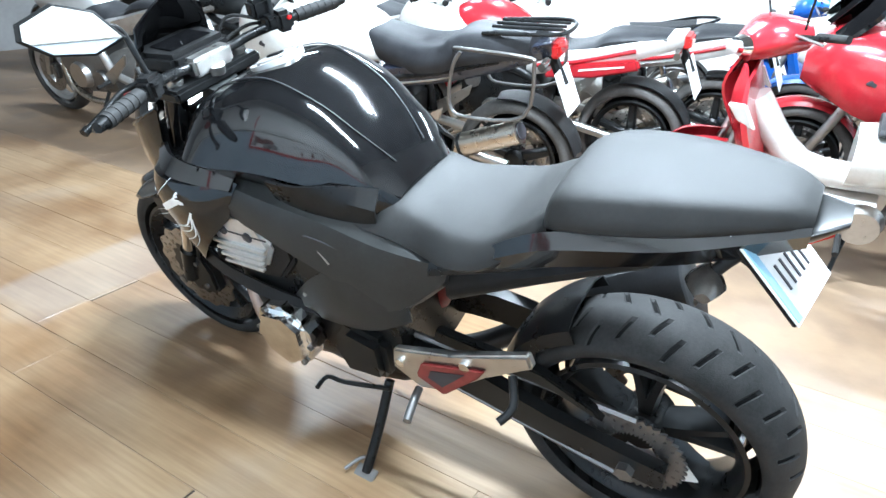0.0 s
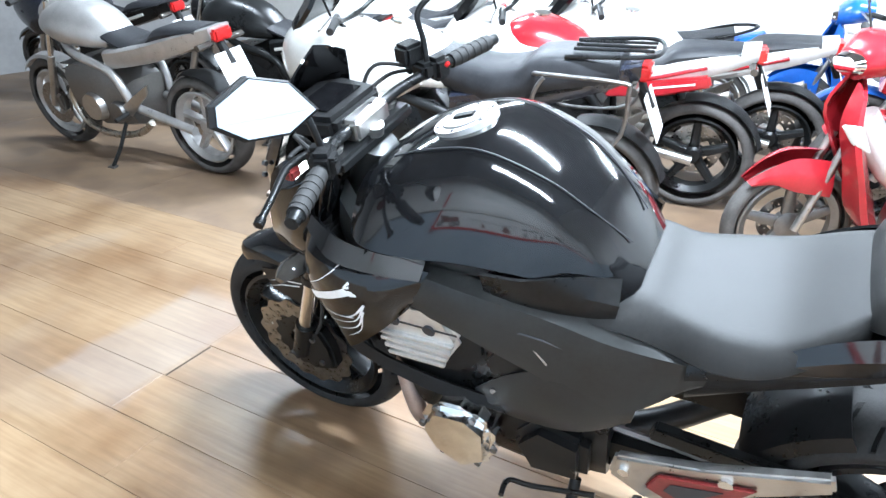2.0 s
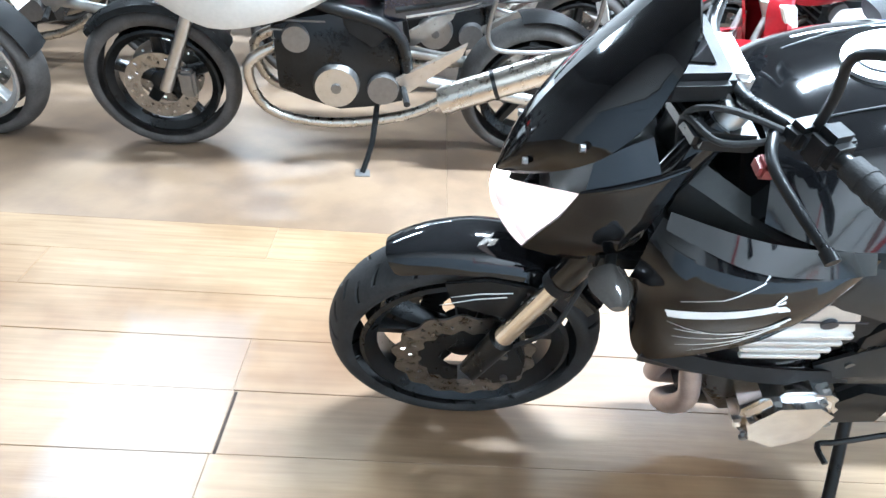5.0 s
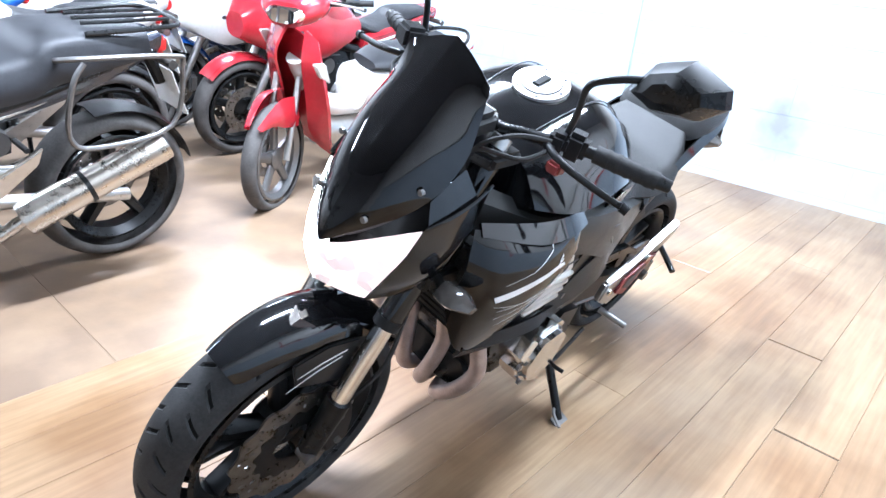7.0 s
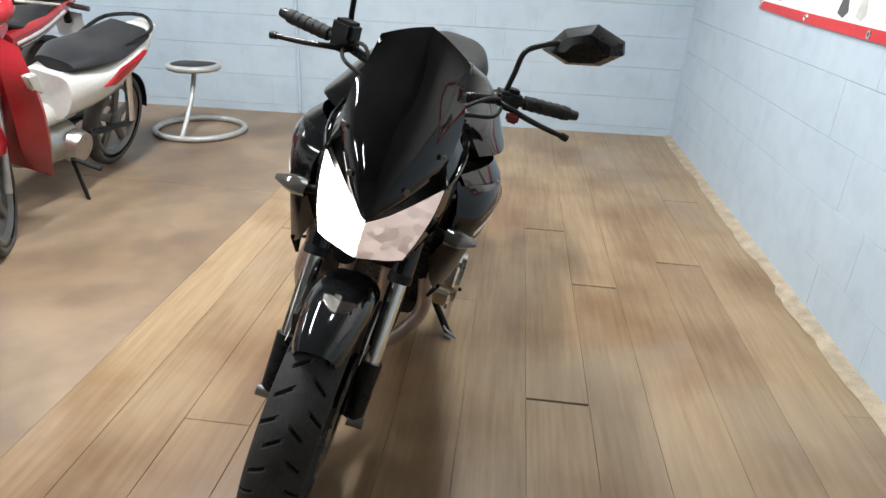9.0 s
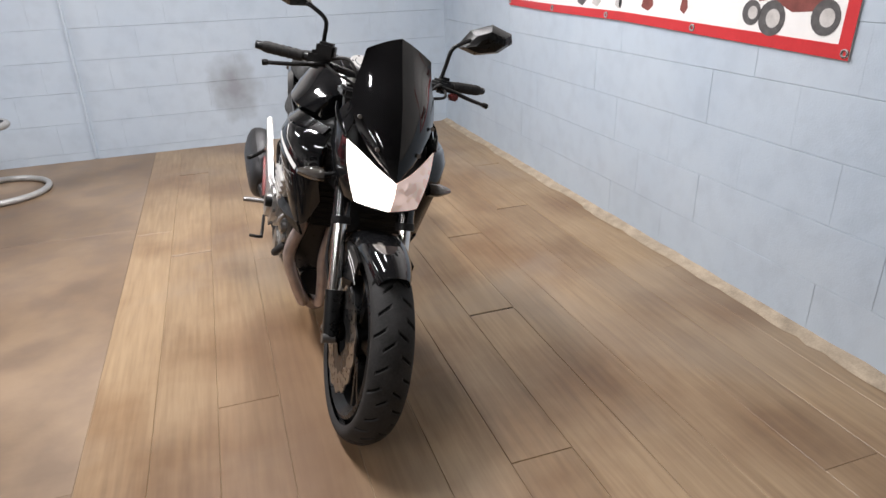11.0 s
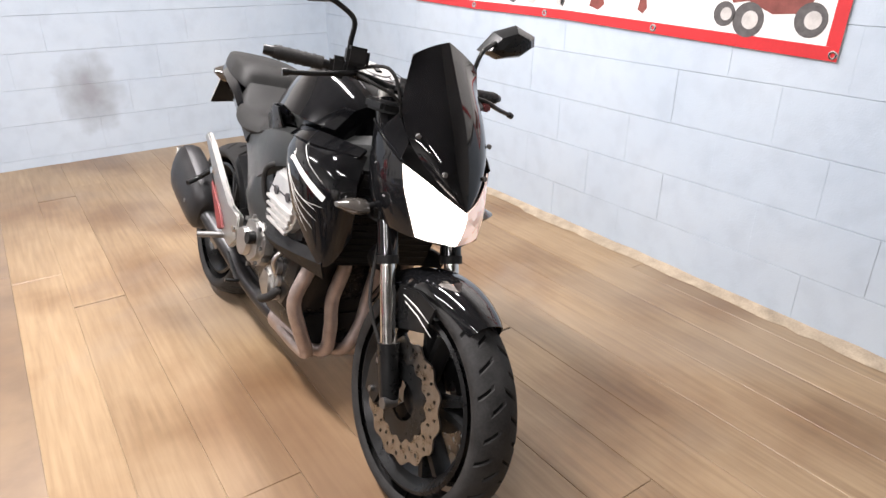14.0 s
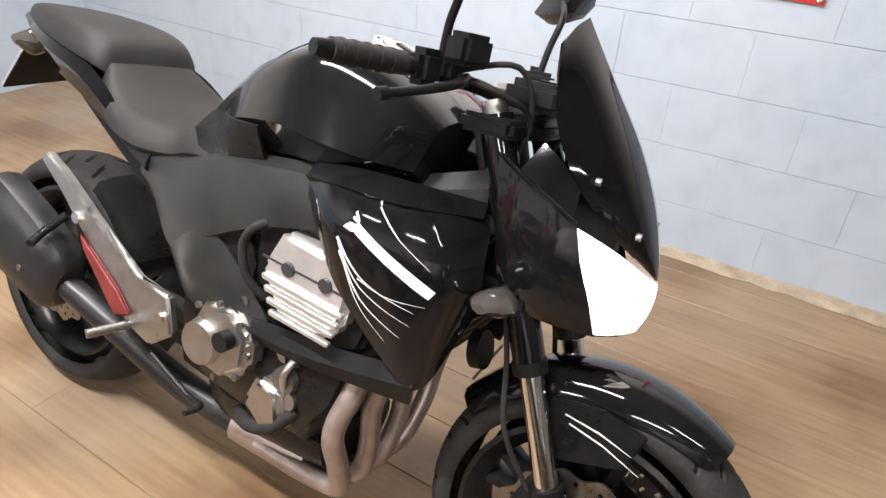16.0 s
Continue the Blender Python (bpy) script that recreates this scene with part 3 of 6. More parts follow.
def rim_mesh(c, r, w, spokes=5, twin=True, hub=0.05):
    rim = lathe([(-w / 2, r + 0.006), (-w / 2 - 0.004, r - 0.004), (-w / 2 + 0.006, r - 0.014), (-w * 0.28, r - 0.03), (w * 0.28, r - 0.03),
                 (w / 2 - 0.006, r - 0.014), (w / 2 + 0.004, r - 0.004), (w / 2, r + 0.006)], c, 64)
    parts = [rim, lathe([(-w * 0.42, 0.0), (-w * 0.42, hub * 0.7), (-w * 0.3, hub), (w * 0.3, hub), (w * 0.42, hub * 0.7), (w * 0.42, 0.0)], c, 32)]
    for k in range(spokes):
        a0 = 2 * math.pi * k / spokes + 0.3
        for off in ((-0.17, 0.17) if twin else (0,)):
            a1 = a0 + off * 0.35
            a2 = a0 + off
            rows = []
            for t in (0, 0.35, 0.7, 1):
                ang = a1 + (a2 - a1) * t
                rad = hub * 0.8 + (r - 0.02 - hub * 0.8) * t
                half = 0.017 - 0.005 * t if twin else 0.026 - 0.008 * t
                wx = w * (0.22 + 0.05 * t)
                d, s = (math.cos(ang), math.sin(ang)), (-math.sin(ang), math.cos(ang))
                rows.append([(c[0] + px * wx, c[1] + rad * d[0] + q * half * s[0], c[2] + rad * d[1] + q * half * s[1])
                             for px, q in ((-1, -0.6), (-1, 0.6), (-0.6, 1), (0.6, 1), (1, 0.6), (1, -0.6), (0.6, -1), (-0.6, -1))])
            parts.append(skin(bmesh.new(), rows, True, True))
    return parts


def wheel(name, c, r, w, material, parent, label="", **kw):
    """A cast wheel: the rim carries its hub and spokes as parts."""
    rim, hub, *spokes = rim_mesh(c, r, w, **kw)
    ob = part(name, rim, material, parent, label)
    part("hub", hub, material, ob)
    for s in spokes:
        part("spoke", s, material, ob)
    return ob


def petal_disc(c, r0, r1, t=0.004, petals=0, seg=120):
    """A brake disc with drilled slots and, if asked, a wavy edge."""
    bm = bmesh.new()
    bands = [r0, r0 + (r1 - r0) * 0.22, r0 + (r1 - r0) * 0.42, r0 + (r1 - r0) * 0.6, r0 + (r1 - r0) * 0.78, r1]
    grid = {}
    for k in range(seg):
        a = 2 * math.pi * k / seg
        for j, rr in enumerate(bands):
            q = rr + (0.006 * math.sin(petals * a) if petals and j in (0, 5) else 0)
            for s in (0, 1):
                grid[k, j, s] = bm.verts.new((c[0] + (s - 0.5) * t, c[1] + q * math.cos(a), c[2] + q * math.sin(a)))
    def hole(k, j):
        return (j == 1 and k % 6 in (0,)) or (j == 3 and k % 6 in (3,)) if 0 <= j < 5 else True
    for k in range(seg):
        n = (k + 1) % seg
        for j in range(5):
            if hole(k, j):
                continue
            for s in (0, 1):
                bm.faces.new((grid[k, j, s], grid[n, j, s], grid[n, j + 1, s], grid[k, j + 1, s]))
            for jj, edge in ((j, j - 1), (j + 1, j + 1)):
                if hole(k, edge):
                    bm.faces.new((grid[k, jj, 0], grid[n, jj, 0], grid[n, jj, 1], grid[k, jj, 1]))
            for kk, nb in ((k, (k - 1) % seg), (n, n)):
                if hole(nb, j):
                    bm.faces.new((grid[kk, j, 0], grid[kk, j + 1, 0], grid[kk, j + 1, 1], grid[kk, j, 1]))
    return bm


def bolt(parent, p, r=0.006, axis="x", out=1, material=None):
    d = {"x": Vector((out, 0, 0)), "y": Vector((0, out, 0)), "z": Vector((0, 0, out))}[axis]
    return part("bolt", tube([Vector(p), Vector(p) + d * 0.008], r, 8, 1), material or STEEL, parent)


# wheels
fw = wheel("front_wheel", FA, 0.222, 0.1, SATIN, bike, "black five-spoke alloy front wheel")
part("tyre", tyre_mesh(FA, 0.3, 0.12, 0.085, 36), RUBBER, fw, "road tyre with slanted grooves", angle=18).data.materials.append(GROOVE)
for sx in (-1, 1):
    part("brake_disc", petal_disc((sx * 0.068, FA[1], FA[2]), 0.098, 0.152, 0.005, 14), DISC, fw, "drilled petal brake disc")
    part("disc_carrier", lathe([(-0.004, 0.05), (-0.004, 0.1), (0.004, 0.1), (0.004, 0.05)], (sx * 0.066, FA[1], FA[2]), 40), SATIN, fw)
    part("axle_end", tube([(sx * 0.09, FA[1], FA[2]), (sx * 0.128, FA[1], FA[2])], 0.014, 12, 1), STEEL, fw)
rw = wheel("rear_wheel", RA, 0.222, 0.145, SATIN, bike, "black five-spoke alloy rear wheel")
part("tyre", tyre_mesh(RA, 0.315, 0.182, 0.1, 36), RUBBER, rw, "wide road tyre with slanted grooves", angle=18).data.materials.append(GROOVE)
part("brake_disc", petal_disc((0.085, RA[1], RA[2]), 0.08, 0.125, 0.005, 12), DISC, rw, "drilled petal brake disc")
part("sprocket", petal_disc((-0.1, RA[1], RA[2]), 0.06, 0.11, 0.006, 42, 126), STEEL, rw)
part("valve_sticker", slab([(-0.86, 0.23), (-0.8, 0.2), (-0.76, 0.25), (-0.82, 0.285)], "x", -0.055, -0.05, 0.002), DECAL, rw)

# front fork: dark outer tubes above, bright inner tubes below
FORK_TOP, FORK_LOW = Vector((0.1, 0.405, 0.985)), Vector((0.1, 0.681, 0.32))
fdir = (FORK_LOW - FORK_TOP).normalized()
for sx in (-1, 1):
    def fk(t):
        q = FORK_TOP + (FORK_LOW - FORK_TOP) * t
        return (q.x * sx, q.y, q.z)
    leg = part("fork_leg", tube([fk(0), fk(0.55)], 0.027, 20, 1), GLOSS, bike, "black fork leg")
    part("inner_tube", tube([fk(0.55), fk(0.86)], 0.0205, 18, 1), CHROME, leg, "bright steel inner tube")
    part("seal_ring", tube([fk(0.54), fk(0.57)], 0.029, 20, 1), PLASTIC, leg)
    part("fork_bottom", tube([fk(0.84), fk(0.93), fk(1.03)], 0.028, 14, 3, 0.024), SATIN, leg)
    part("caliper", slab([(0.575, 0.27), (0.64, 0.245), (0.665, 0.31), (0.655, 0.4), (0.6, 0.415), (0.575, 0.35)], "x", sx * 0.045, sx * 0.105, 0.01), SATIN, leg, "black brake caliper")
    bolt(leg, (sx * 0.105, 0.615, 0.29), 0.008, "x", sx)
    bolt(leg, (sx * 0.105, 0.625, 0.375), 0.008, "x", sx)
    part("fork_cap", tube([fk(-0.03), fk(0.0)], 0.02, 12, 1), ALLOY, leg)
    part("brake_hose", tube([(sx * 0.1, 0.61, 0.4), (sx * 0.12, 0.55, 0.5), (sx * 0.11, 0.52, 0.62), (sx * 0.08, 0.47, 0.75)], 0.005, 8, 6), RUBBER, bike)
part("lower_clamp", slab([(-0.14, 0.43), (0.14, 0.43), (0.14, 0.53), (0.05, 0.55), (-0.05, 0.55), (-0.14, 0.53)], "z", 0.7, 0.745, 0.01), SATIN, bike)
part("top_clamp", slab([(-0.135, 0.36), (0.135, 0.36), (0.135, 0.45), (0.04, 0.47), (-0.04, 0.47), (-0.135, 0.45)], "z", 0.955, 0.985, 0.008), SATIN, bike)
part("steering_head", tube([(0, 0.47, 0.7), (0, 0.37, 0.96)], 0.045, 18, 1), FRAME, bike)

# front mudguard
half = [(0.0, 0.328), (0.03, 0.326), (0.052, 0.318), (0.066, 0.302), (0.071, 0.284)]
prof = [(-x, r) for x, r in reversed(half[1:])] + half
guard = lathe(prof, FA, 28, 58, 146)
for v in guard.verts:
    ang = math.degrees(math.atan2(v.co.z - FA[2], v.co.y - FA[1]))
    k = min(1, max(0, (ang - 58) / 30)) * min(1, max(0.35, (154 - ang) / 30))
    v.co.x *= 0.62 + 0.38 * k ** 0.6
guard = shell(guard, 0.004)
fender = part("front_mudguard", guard, GLOSS, bike, "gloss black front mudguard")
for sx in (-1, 1):
    part("mudguard_stay", slab([(0.62, 0.46), (0.74, 0.5), (0.76, 0.57), (0.68, 0.585), (0.6, 0.57)], "x", sx * 0.072, sx * 0.08, 0.003), SATIN, fender)
    for line in ([(0.63, 0.553), (0.69, 0.546), (0.745, 0.53), (0.69, 0.5435), (0.63, 0.551)], [(0.64, 0.54), (0.7, 0.528), (0.765, 0.503), (0.7, 0.5258), (0.64, 0.538)]):
        part("mudguard_stripe", slab(line, "x", sx * 0.08, sx * 0.0815, 0), DECAL, fender, "thin white stripe")

# screen, headlight and cowl
scr = [[(0.0, 0.692, 0.788), (0.004, 0.691, 0.79), (0.008, 0.69, 0.792), (0.012, 0.688, 0.795)],
       [(0.0, 0.682, 0.83), (0.028, 0.676, 0.832), (0.05, 0.66, 0.836), (0.066, 0.638, 0.84)],
       [(0.0, 0.655, 0.9), (0.045, 0.645, 0.902), (0.085, 0.615, 0.905), (0.114, 0.57, 0.91)],
       [(0.0, 0.61, 0.98), (0.05, 0.598, 0.98), (0.092, 0.568, 0.98), (0.124, 0.522, 0.98)],
       [(0.0, 0.545, 1.065), (0.045, 0.538, 1.06), (0.08, 0.52, 1.052), (0.11, 0.495, 1.045)],
       [(0.0, 0.48, 1.152), (0.035, 0.48, 1.139), (0.07, 0.482, 1.122), (0.098, 0.484, 1.106)]]
sb = shell(loft(scr, 4, 3, mirror=False, caps=False), 0.004)
sb2 = shell(flip(loft(scr, 4, 3, caps=False)), 0.004)
screen = part("windscreen", join(sb, sb2), SCREEN, bike, "tall dark tinted screen", angle=60)
for sx in (-1, 1):
    bolt(screen, (sx * 0.06, 0.652, 0.86), 0.006, "y")
    bolt(screen, (sx * 0.108, 0.585, 0.93), 0.006, "y")

LENS_ON, LENS_DIM = glow("lit_headlight_lens", (1.0, 0.93, 0.86), 9.0), glow("dim_headlight_lens", (1.0, 0.8, 0.74), 0.42)
lens = [[(0.002, 0.694, 0.782), (0.002, 0.696, 0.755), (0.002, 0.692, 0.725), (0.002, 0.682, 0.696)],
        [(0.045, 0.672, 0.806), (0.043, 0.682, 0.77), (0.04, 0.68, 0.735), (0.035, 0.67, 0.698)],
        [(0.09, 0.632, 0.836), (0.087, 0.648, 0.792), (0.08, 0.655, 0.748), (0.068, 0.655, 0.7)],
        [(0.131, 0.583, 0.862), (0.126, 0.602, 0.81), (0.112, 0.626, 0.755), (0.094, 0.64, 0.704)]]
lamp = part("headlight", loft([[(x * 0.97, y - 0.03, z) for x, y, z in s] for s in lens[::1]], 3, 3, mirror=False, caps=False), ALLOY, bike, "twin headlight, one side lit")
part("housing", hull_y([(0.6, [(0, 0.79), (0.06, 0.8), (0.1, 0.82), (0.095, 0.74), (0, 0.705)]), (0.5, [(0, 0.88), (0.09, 0.885), (0.135, 0.86), (0.115, 0.73), (0, 0.705)]), (0.44, [(0, 0.88), (0.08, 0.88), (0.11, 0.85), (0.1, 0.75), (0, 0.72)])], 3, 2), PLASTIC, lamp, "black headlight housing")
part("lens", shell(loft(lens, 4, 3, caps=False), 0.004), LENS_ON, lamp, "brightly lit clear headlight lens")
part("lens", shell(flip(loft(lens, 4, 3, caps=False)), 0.004), LENS_DIM, lamp, "clear headlight lens, dimly lit")
for sx in (-1, 1):
    cowl = [[(0.133, 0.582, 0.866), (0.128, 0.6, 0.81), (0.114, 0.624, 0.755), (0.095, 0.64, 0.7), (0.03, 0.665, 0.69)],
            [(0.146, 0.54, 0.89), (0.148, 0.545, 0.82), (0.138, 0.56, 0.755), (0.113, 0.57, 0.7), (0.05, 0.59, 0.685)],
            [(0.15, 0.49, 0.915), (0.154, 0.495, 0.835), (0.146, 0.505, 0.765), (0.122, 0.515, 0.71), (0.07, 0.53, 0.695)],
            [(0.144, 0.445, 0.935), (0.15, 0.465, 0.845), (0.146, 0.475, 0.785), (0.128, 0.485, 0.735), (0.085, 0.5, 0.72)]]
    c = shell(loft(cowl, 4, 1, caps=False), 0.004)
    panel = part("headlight_cowl", c if sx > 0 else flip(c), GLOSS, bike, "gloss black headlight cowl panel", angle=28)
    rim = tube([(sx * 0.146, 0.447, 0.938), (sx * 0.152, 0.49, 0.917), (sx * 0.148, 0.54, 0.892), (sx * 0.135, 0.58, 0.868)], 0.004, 8, 4)
    part("cowl_edge", rim, GLOSS, panel)
    top = [[(0.118, 0.57, 0.912), (0.135, 0.575, 0.87)], [(0.12, 0.535, 0.945), (0.146, 0.53, 0.892)], [(0.118, 0.5, 0.965), (0.148, 0.48, 0.918)]]
    c = shell(loft(top, 4, 3, caps=False), 0.003)
    part("cowl_top", c if sx > 0 else flip(c), GLOSS, bike)
instrument = part("instrument_panel", slab([(-0.085, 0.4), (0.085, 0.4), (0.1, 0.5), (0.06, 0.55), (-0.06, 0.55), (-0.1, 0.5)], "z", 1.0, 1.045, 0.012), PLASTIC, bike, "black instrument panel")
part("display", slab([(-0.06, 0.43), (0.06, 0.43), (0.06, 0.51), (-0.06, 0.51)], "z", 1.0455, 1.048, 0.001), SCREEN, instrument)

# handlebar with controls
bar = part("handlebar", tube([(-0.345, 0.281, 1.038), (-0.24, 0.318, 1.036), (-0.13, 0.372, 1.022), (-0.07, 0.388, 1.012), (0.07, 0.388, 1.012), (0.13, 0.372, 1.022),
                              (0.24, 0.318, 1.036), (0.345, 0.281, 1.038)], 0.0115, 14, 6), SATIN, bike, "black handlebar")
part("bar_clamp", block((0, 0.388, 1.008), (0.12, 0.045, 0.045), 0.008), ALLOY, bike)
for sx in (-1, 1):
    gd = Vector((0.13, -0.046, 0.002)).normalized()
    g0 = Vector((0.242, 0.317, 1.0363))
    def gp(t):
        q = g0 + gd * t
        return (q.x * sx, q.y, q.z)
    grip = part("grip", tube([gp(0), gp(0.006), gp(0.012), gp(0.05), gp(0.1), gp(0.118)], 0.0165, 16, 2), RUBBER, bar, "black rubber grip")
    for k in range(5):
        part("grip_ring", tube([gp(0.02 + 0.02 * k), gp(0.027 + 0.02 * k)], 0.0178, 16, 1), RUBBER, grip)
    part("bar_end", tube([gp(0.118), gp(0.124), gp(0.138), gp(0.142)], 0.014, 14, 1, 0.011), SATIN, bar)
    part("switch_housing", block((sx * 0.207, 0.33, 1.036), (0.045, 0.045, 0.052), 0.01, (0, 0, -sx * 20)), PLASTIC, bar)
    part("switch_button", block((sx * 0.207, 0.307, 1.045), (0.014, 0.012, 0.01), 0.003), REDLENS if sx > 0 else PLASTIC, bar)
    part("lever_bracket", block((sx * 0.185, 0.352, 1.038), (0.035, 0.05, 0.035), 0.008, (0, 0, -sx * 22)), SATIN, bar)
    part("lever", tube([(sx * 0.18, 0.385, 1.032), (sx * 0.23, 0.4, 1.025), (sx * 0.29, 0.385, 1.012), (sx * 0.352, 0.366, 1.002)], 0.0075, 10, 6, 0.006), SATIN, bar, "black lever")
    part("lever_ball", tube([(sx * 0.346, 0.368, 1.003), (sx * 0.352, 0.366, 1.002), (sx * 0.36, 0.364, 1.0)], 0.009, 10, 1), SATIN, bar)
    # mirrors
    mir = part("mirror", tube([(sx * 0.19, 0.345, 1.05), (sx * 0.195, 0.35, 1.1), (sx * 0.2, 0.36, 1.15), (sx * 0.235, 0.345, 1.176), (sx * 0.27, 0.325, 1.19)], 0.0065, 10, 5), SATIN, bike, "black angular mirror on a slim stem")
    ring = [(0.235, 1.185), (0.27, 1.245), (0.335, 1.278), (0.405, 1.262), (0.415, 1.235), (0.375, 1.195), (0.3, 1.172)]
    mid = (0.325, 1.224)
    drop = 0.025 if sx < 0 else 0.004
    def mr(k, y):
        return [(sx * (mid[0] + (x - mid[0]) * k), y + 0.05 * (0.33 - x), mid[1] - drop + (z - mid[1]) * k) for x, z in ring]
    def swung(bm):
        """The rider has swung the left mirror outward and up."""
        if sx < 0:
            at = Matrix.Translation((-mid[0], 0.31, mid[1] - drop))
            bm.transform(at @ Euler((radians(-10), 0, radians(-13))).to_matrix().to_4x4() @ at.inverted())
        return bm
    part("mirror_housing", swung(skin(bmesh.new(), [mr(0.93, 0.302), mr(1.0, 0.306), mr(0.97, 0.318), mr(0.7, 0.345), mr(0.35, 0.356)], True, True)), SATIN, mir, angle=25)
    part("mirror_glass", swung(skin(bmesh.new(), [mr(0.9, 0.3005), mr(0.9, 0.3015)], True, True)), MIRROR, mir, smooth=False)
part("clutch_switch", block((-0.222, 0.4, 1.012), (0.03, 0.025, 0.022), 0.005), REDPART, bar, "small red clutch fitting")
part("brake_reservoir", block((0.19, 0.385, 1.07), (0.055, 0.05, 0.045), 0.008, (0, 0, -20)), PLASTIC, bar, "black brake fluid reservoir")
for sx, dx in ((-1, 0.02), (1, 0.0), (-1, 0.05), (1, 0.04)):
    part("cable", tube([(sx * 0.19, 0.36, 1.035), (sx * (0.13 + dx), 0.44, 1.06 - dx), (sx * 0.09, 0.46, 0.98), (sx * 0.07, 0.42, 0.86)], 0.0045, 8, 6), RUBBER, bike)
part("ignition", tube([(0, 0.375, 0.98), (0, 0.37, 1.0)], 0.022, 16, 1), ALLOY, bike)

# fuel tank
tank_rows = [(-0.2, [(0, 0.838), (0.05, 0.837), (0.085, 0.83), (0.105, 0.815), (0.108, 0.8), (0.104, 0.785), (0.09, 0.775), (0, 0.765)]),
             (-0.15, [(0, 0.905), (0.07, 0.902), (0.118, 0.889), (0.142, 0.866), (0.146, 0.842), (0.156, 0.822), (0.15, 0.8), (0, 0.77)]),
             (-0.1, [(0, 0.956), (0.075, 0.952), (0.125, 0.936), (0.148, 0.91), (0.16, 0.88), (0.17, 0.855), (0.162, 0.815), (0, 0.77)]),
             (-0.03, [(0, 1.008), (0.08, 1.003), (0.135, 0.984), (0.162, 0.955), (0.184, 0.915), (0.2, 0.882), (0.178, 0.83), (0, 0.77)]),
             (0.08, [(0, 1.048), (0.085, 1.043), (0.14, 1.022), (0.172, 0.995), (0.204, 0.945), (0.226, 0.898), (0.19, 0.845), (0, 0.78)]),
             (0.18, [(0, 1.031), (0.085, 1.027), (0.138, 1.012), (0.172, 0.99), (0.209, 0.94), (0.24, 0.893), (0.2, 0.85), (0, 0.79)]),
             (0.27, [(0, 0.996), (0.08, 0.993), (0.126, 0.983), (0.158, 0.966), (0.198, 0.925), (0.233, 0.888), (0.19, 0.85), (0, 0.8)]),
             (0.33, [(0, 0.958), (0.07, 0.956), (0.108, 0.95), (0.135, 0.938), (0.16, 0.91), (0.185, 0.88), (0.15, 0.86), (0, 0.82)])]
tank = part("fuel_tank", hull_y(tank_rows, 6, 1), GLOSS, bike, "gloss black sculpted fuel tank", angle=36)
for sx in (-1, 1):
    part("tank_seam", tube([(sx * 0.052, -0.17, 0.884), (sx * 0.078, -0.1, 0.954), (sx * 0.088, -0.03, 1.004), (sx * 0.096, 0.08, 1.043), (sx * 0.094, 0.18, 1.028), (sx * 0.086, 0.27, 0.9925)], 0.0015, 6, 5), BARS, tank, "fine dark seam line")
cn = Vector((0, 0.31, 0.95)).normalized()
cc = Vector((0.004, 0.16, 1.037))


def on_cap(a, r, h):
    return cc + cn * h + r * math.cos(a) * Vector((1, 0, 0)) + r * math.sin(a) * cn.cross(Vector((1, 0, 0)))


cap = part("filler_cap", join(tube([cc - cn * 0.02, cc + cn * 0.006], 0.062, 40, 1), tube([cc + cn * 0.006, cc + cn * 0.009], 0.043, 36, 1)), CASE, tank, "bright round filler cap")
part("cap_groove", tube([cc + cn * 0.0062, cc + cn * 0.0066], 0.046, 36, 1), BARS, cap)
lock = block((0, 0, 0), (0.02, 0.045, 0.005), 0.002)
lock.transform(Matrix.Translation(cc + cn * 0.011) @ Euler((radians(-18), 0, 0)).to_matrix().to_4x4())
part("lock_cover", lock, SATIN, cap)
for k in range(6):
    part("bolt", tube([on_cap(k * math.pi / 3, 0.054, 0.005), on_cap(k * math.pi / 3, 0.054, 0.0075)], 0.004, 8, 1), BARS, cap)
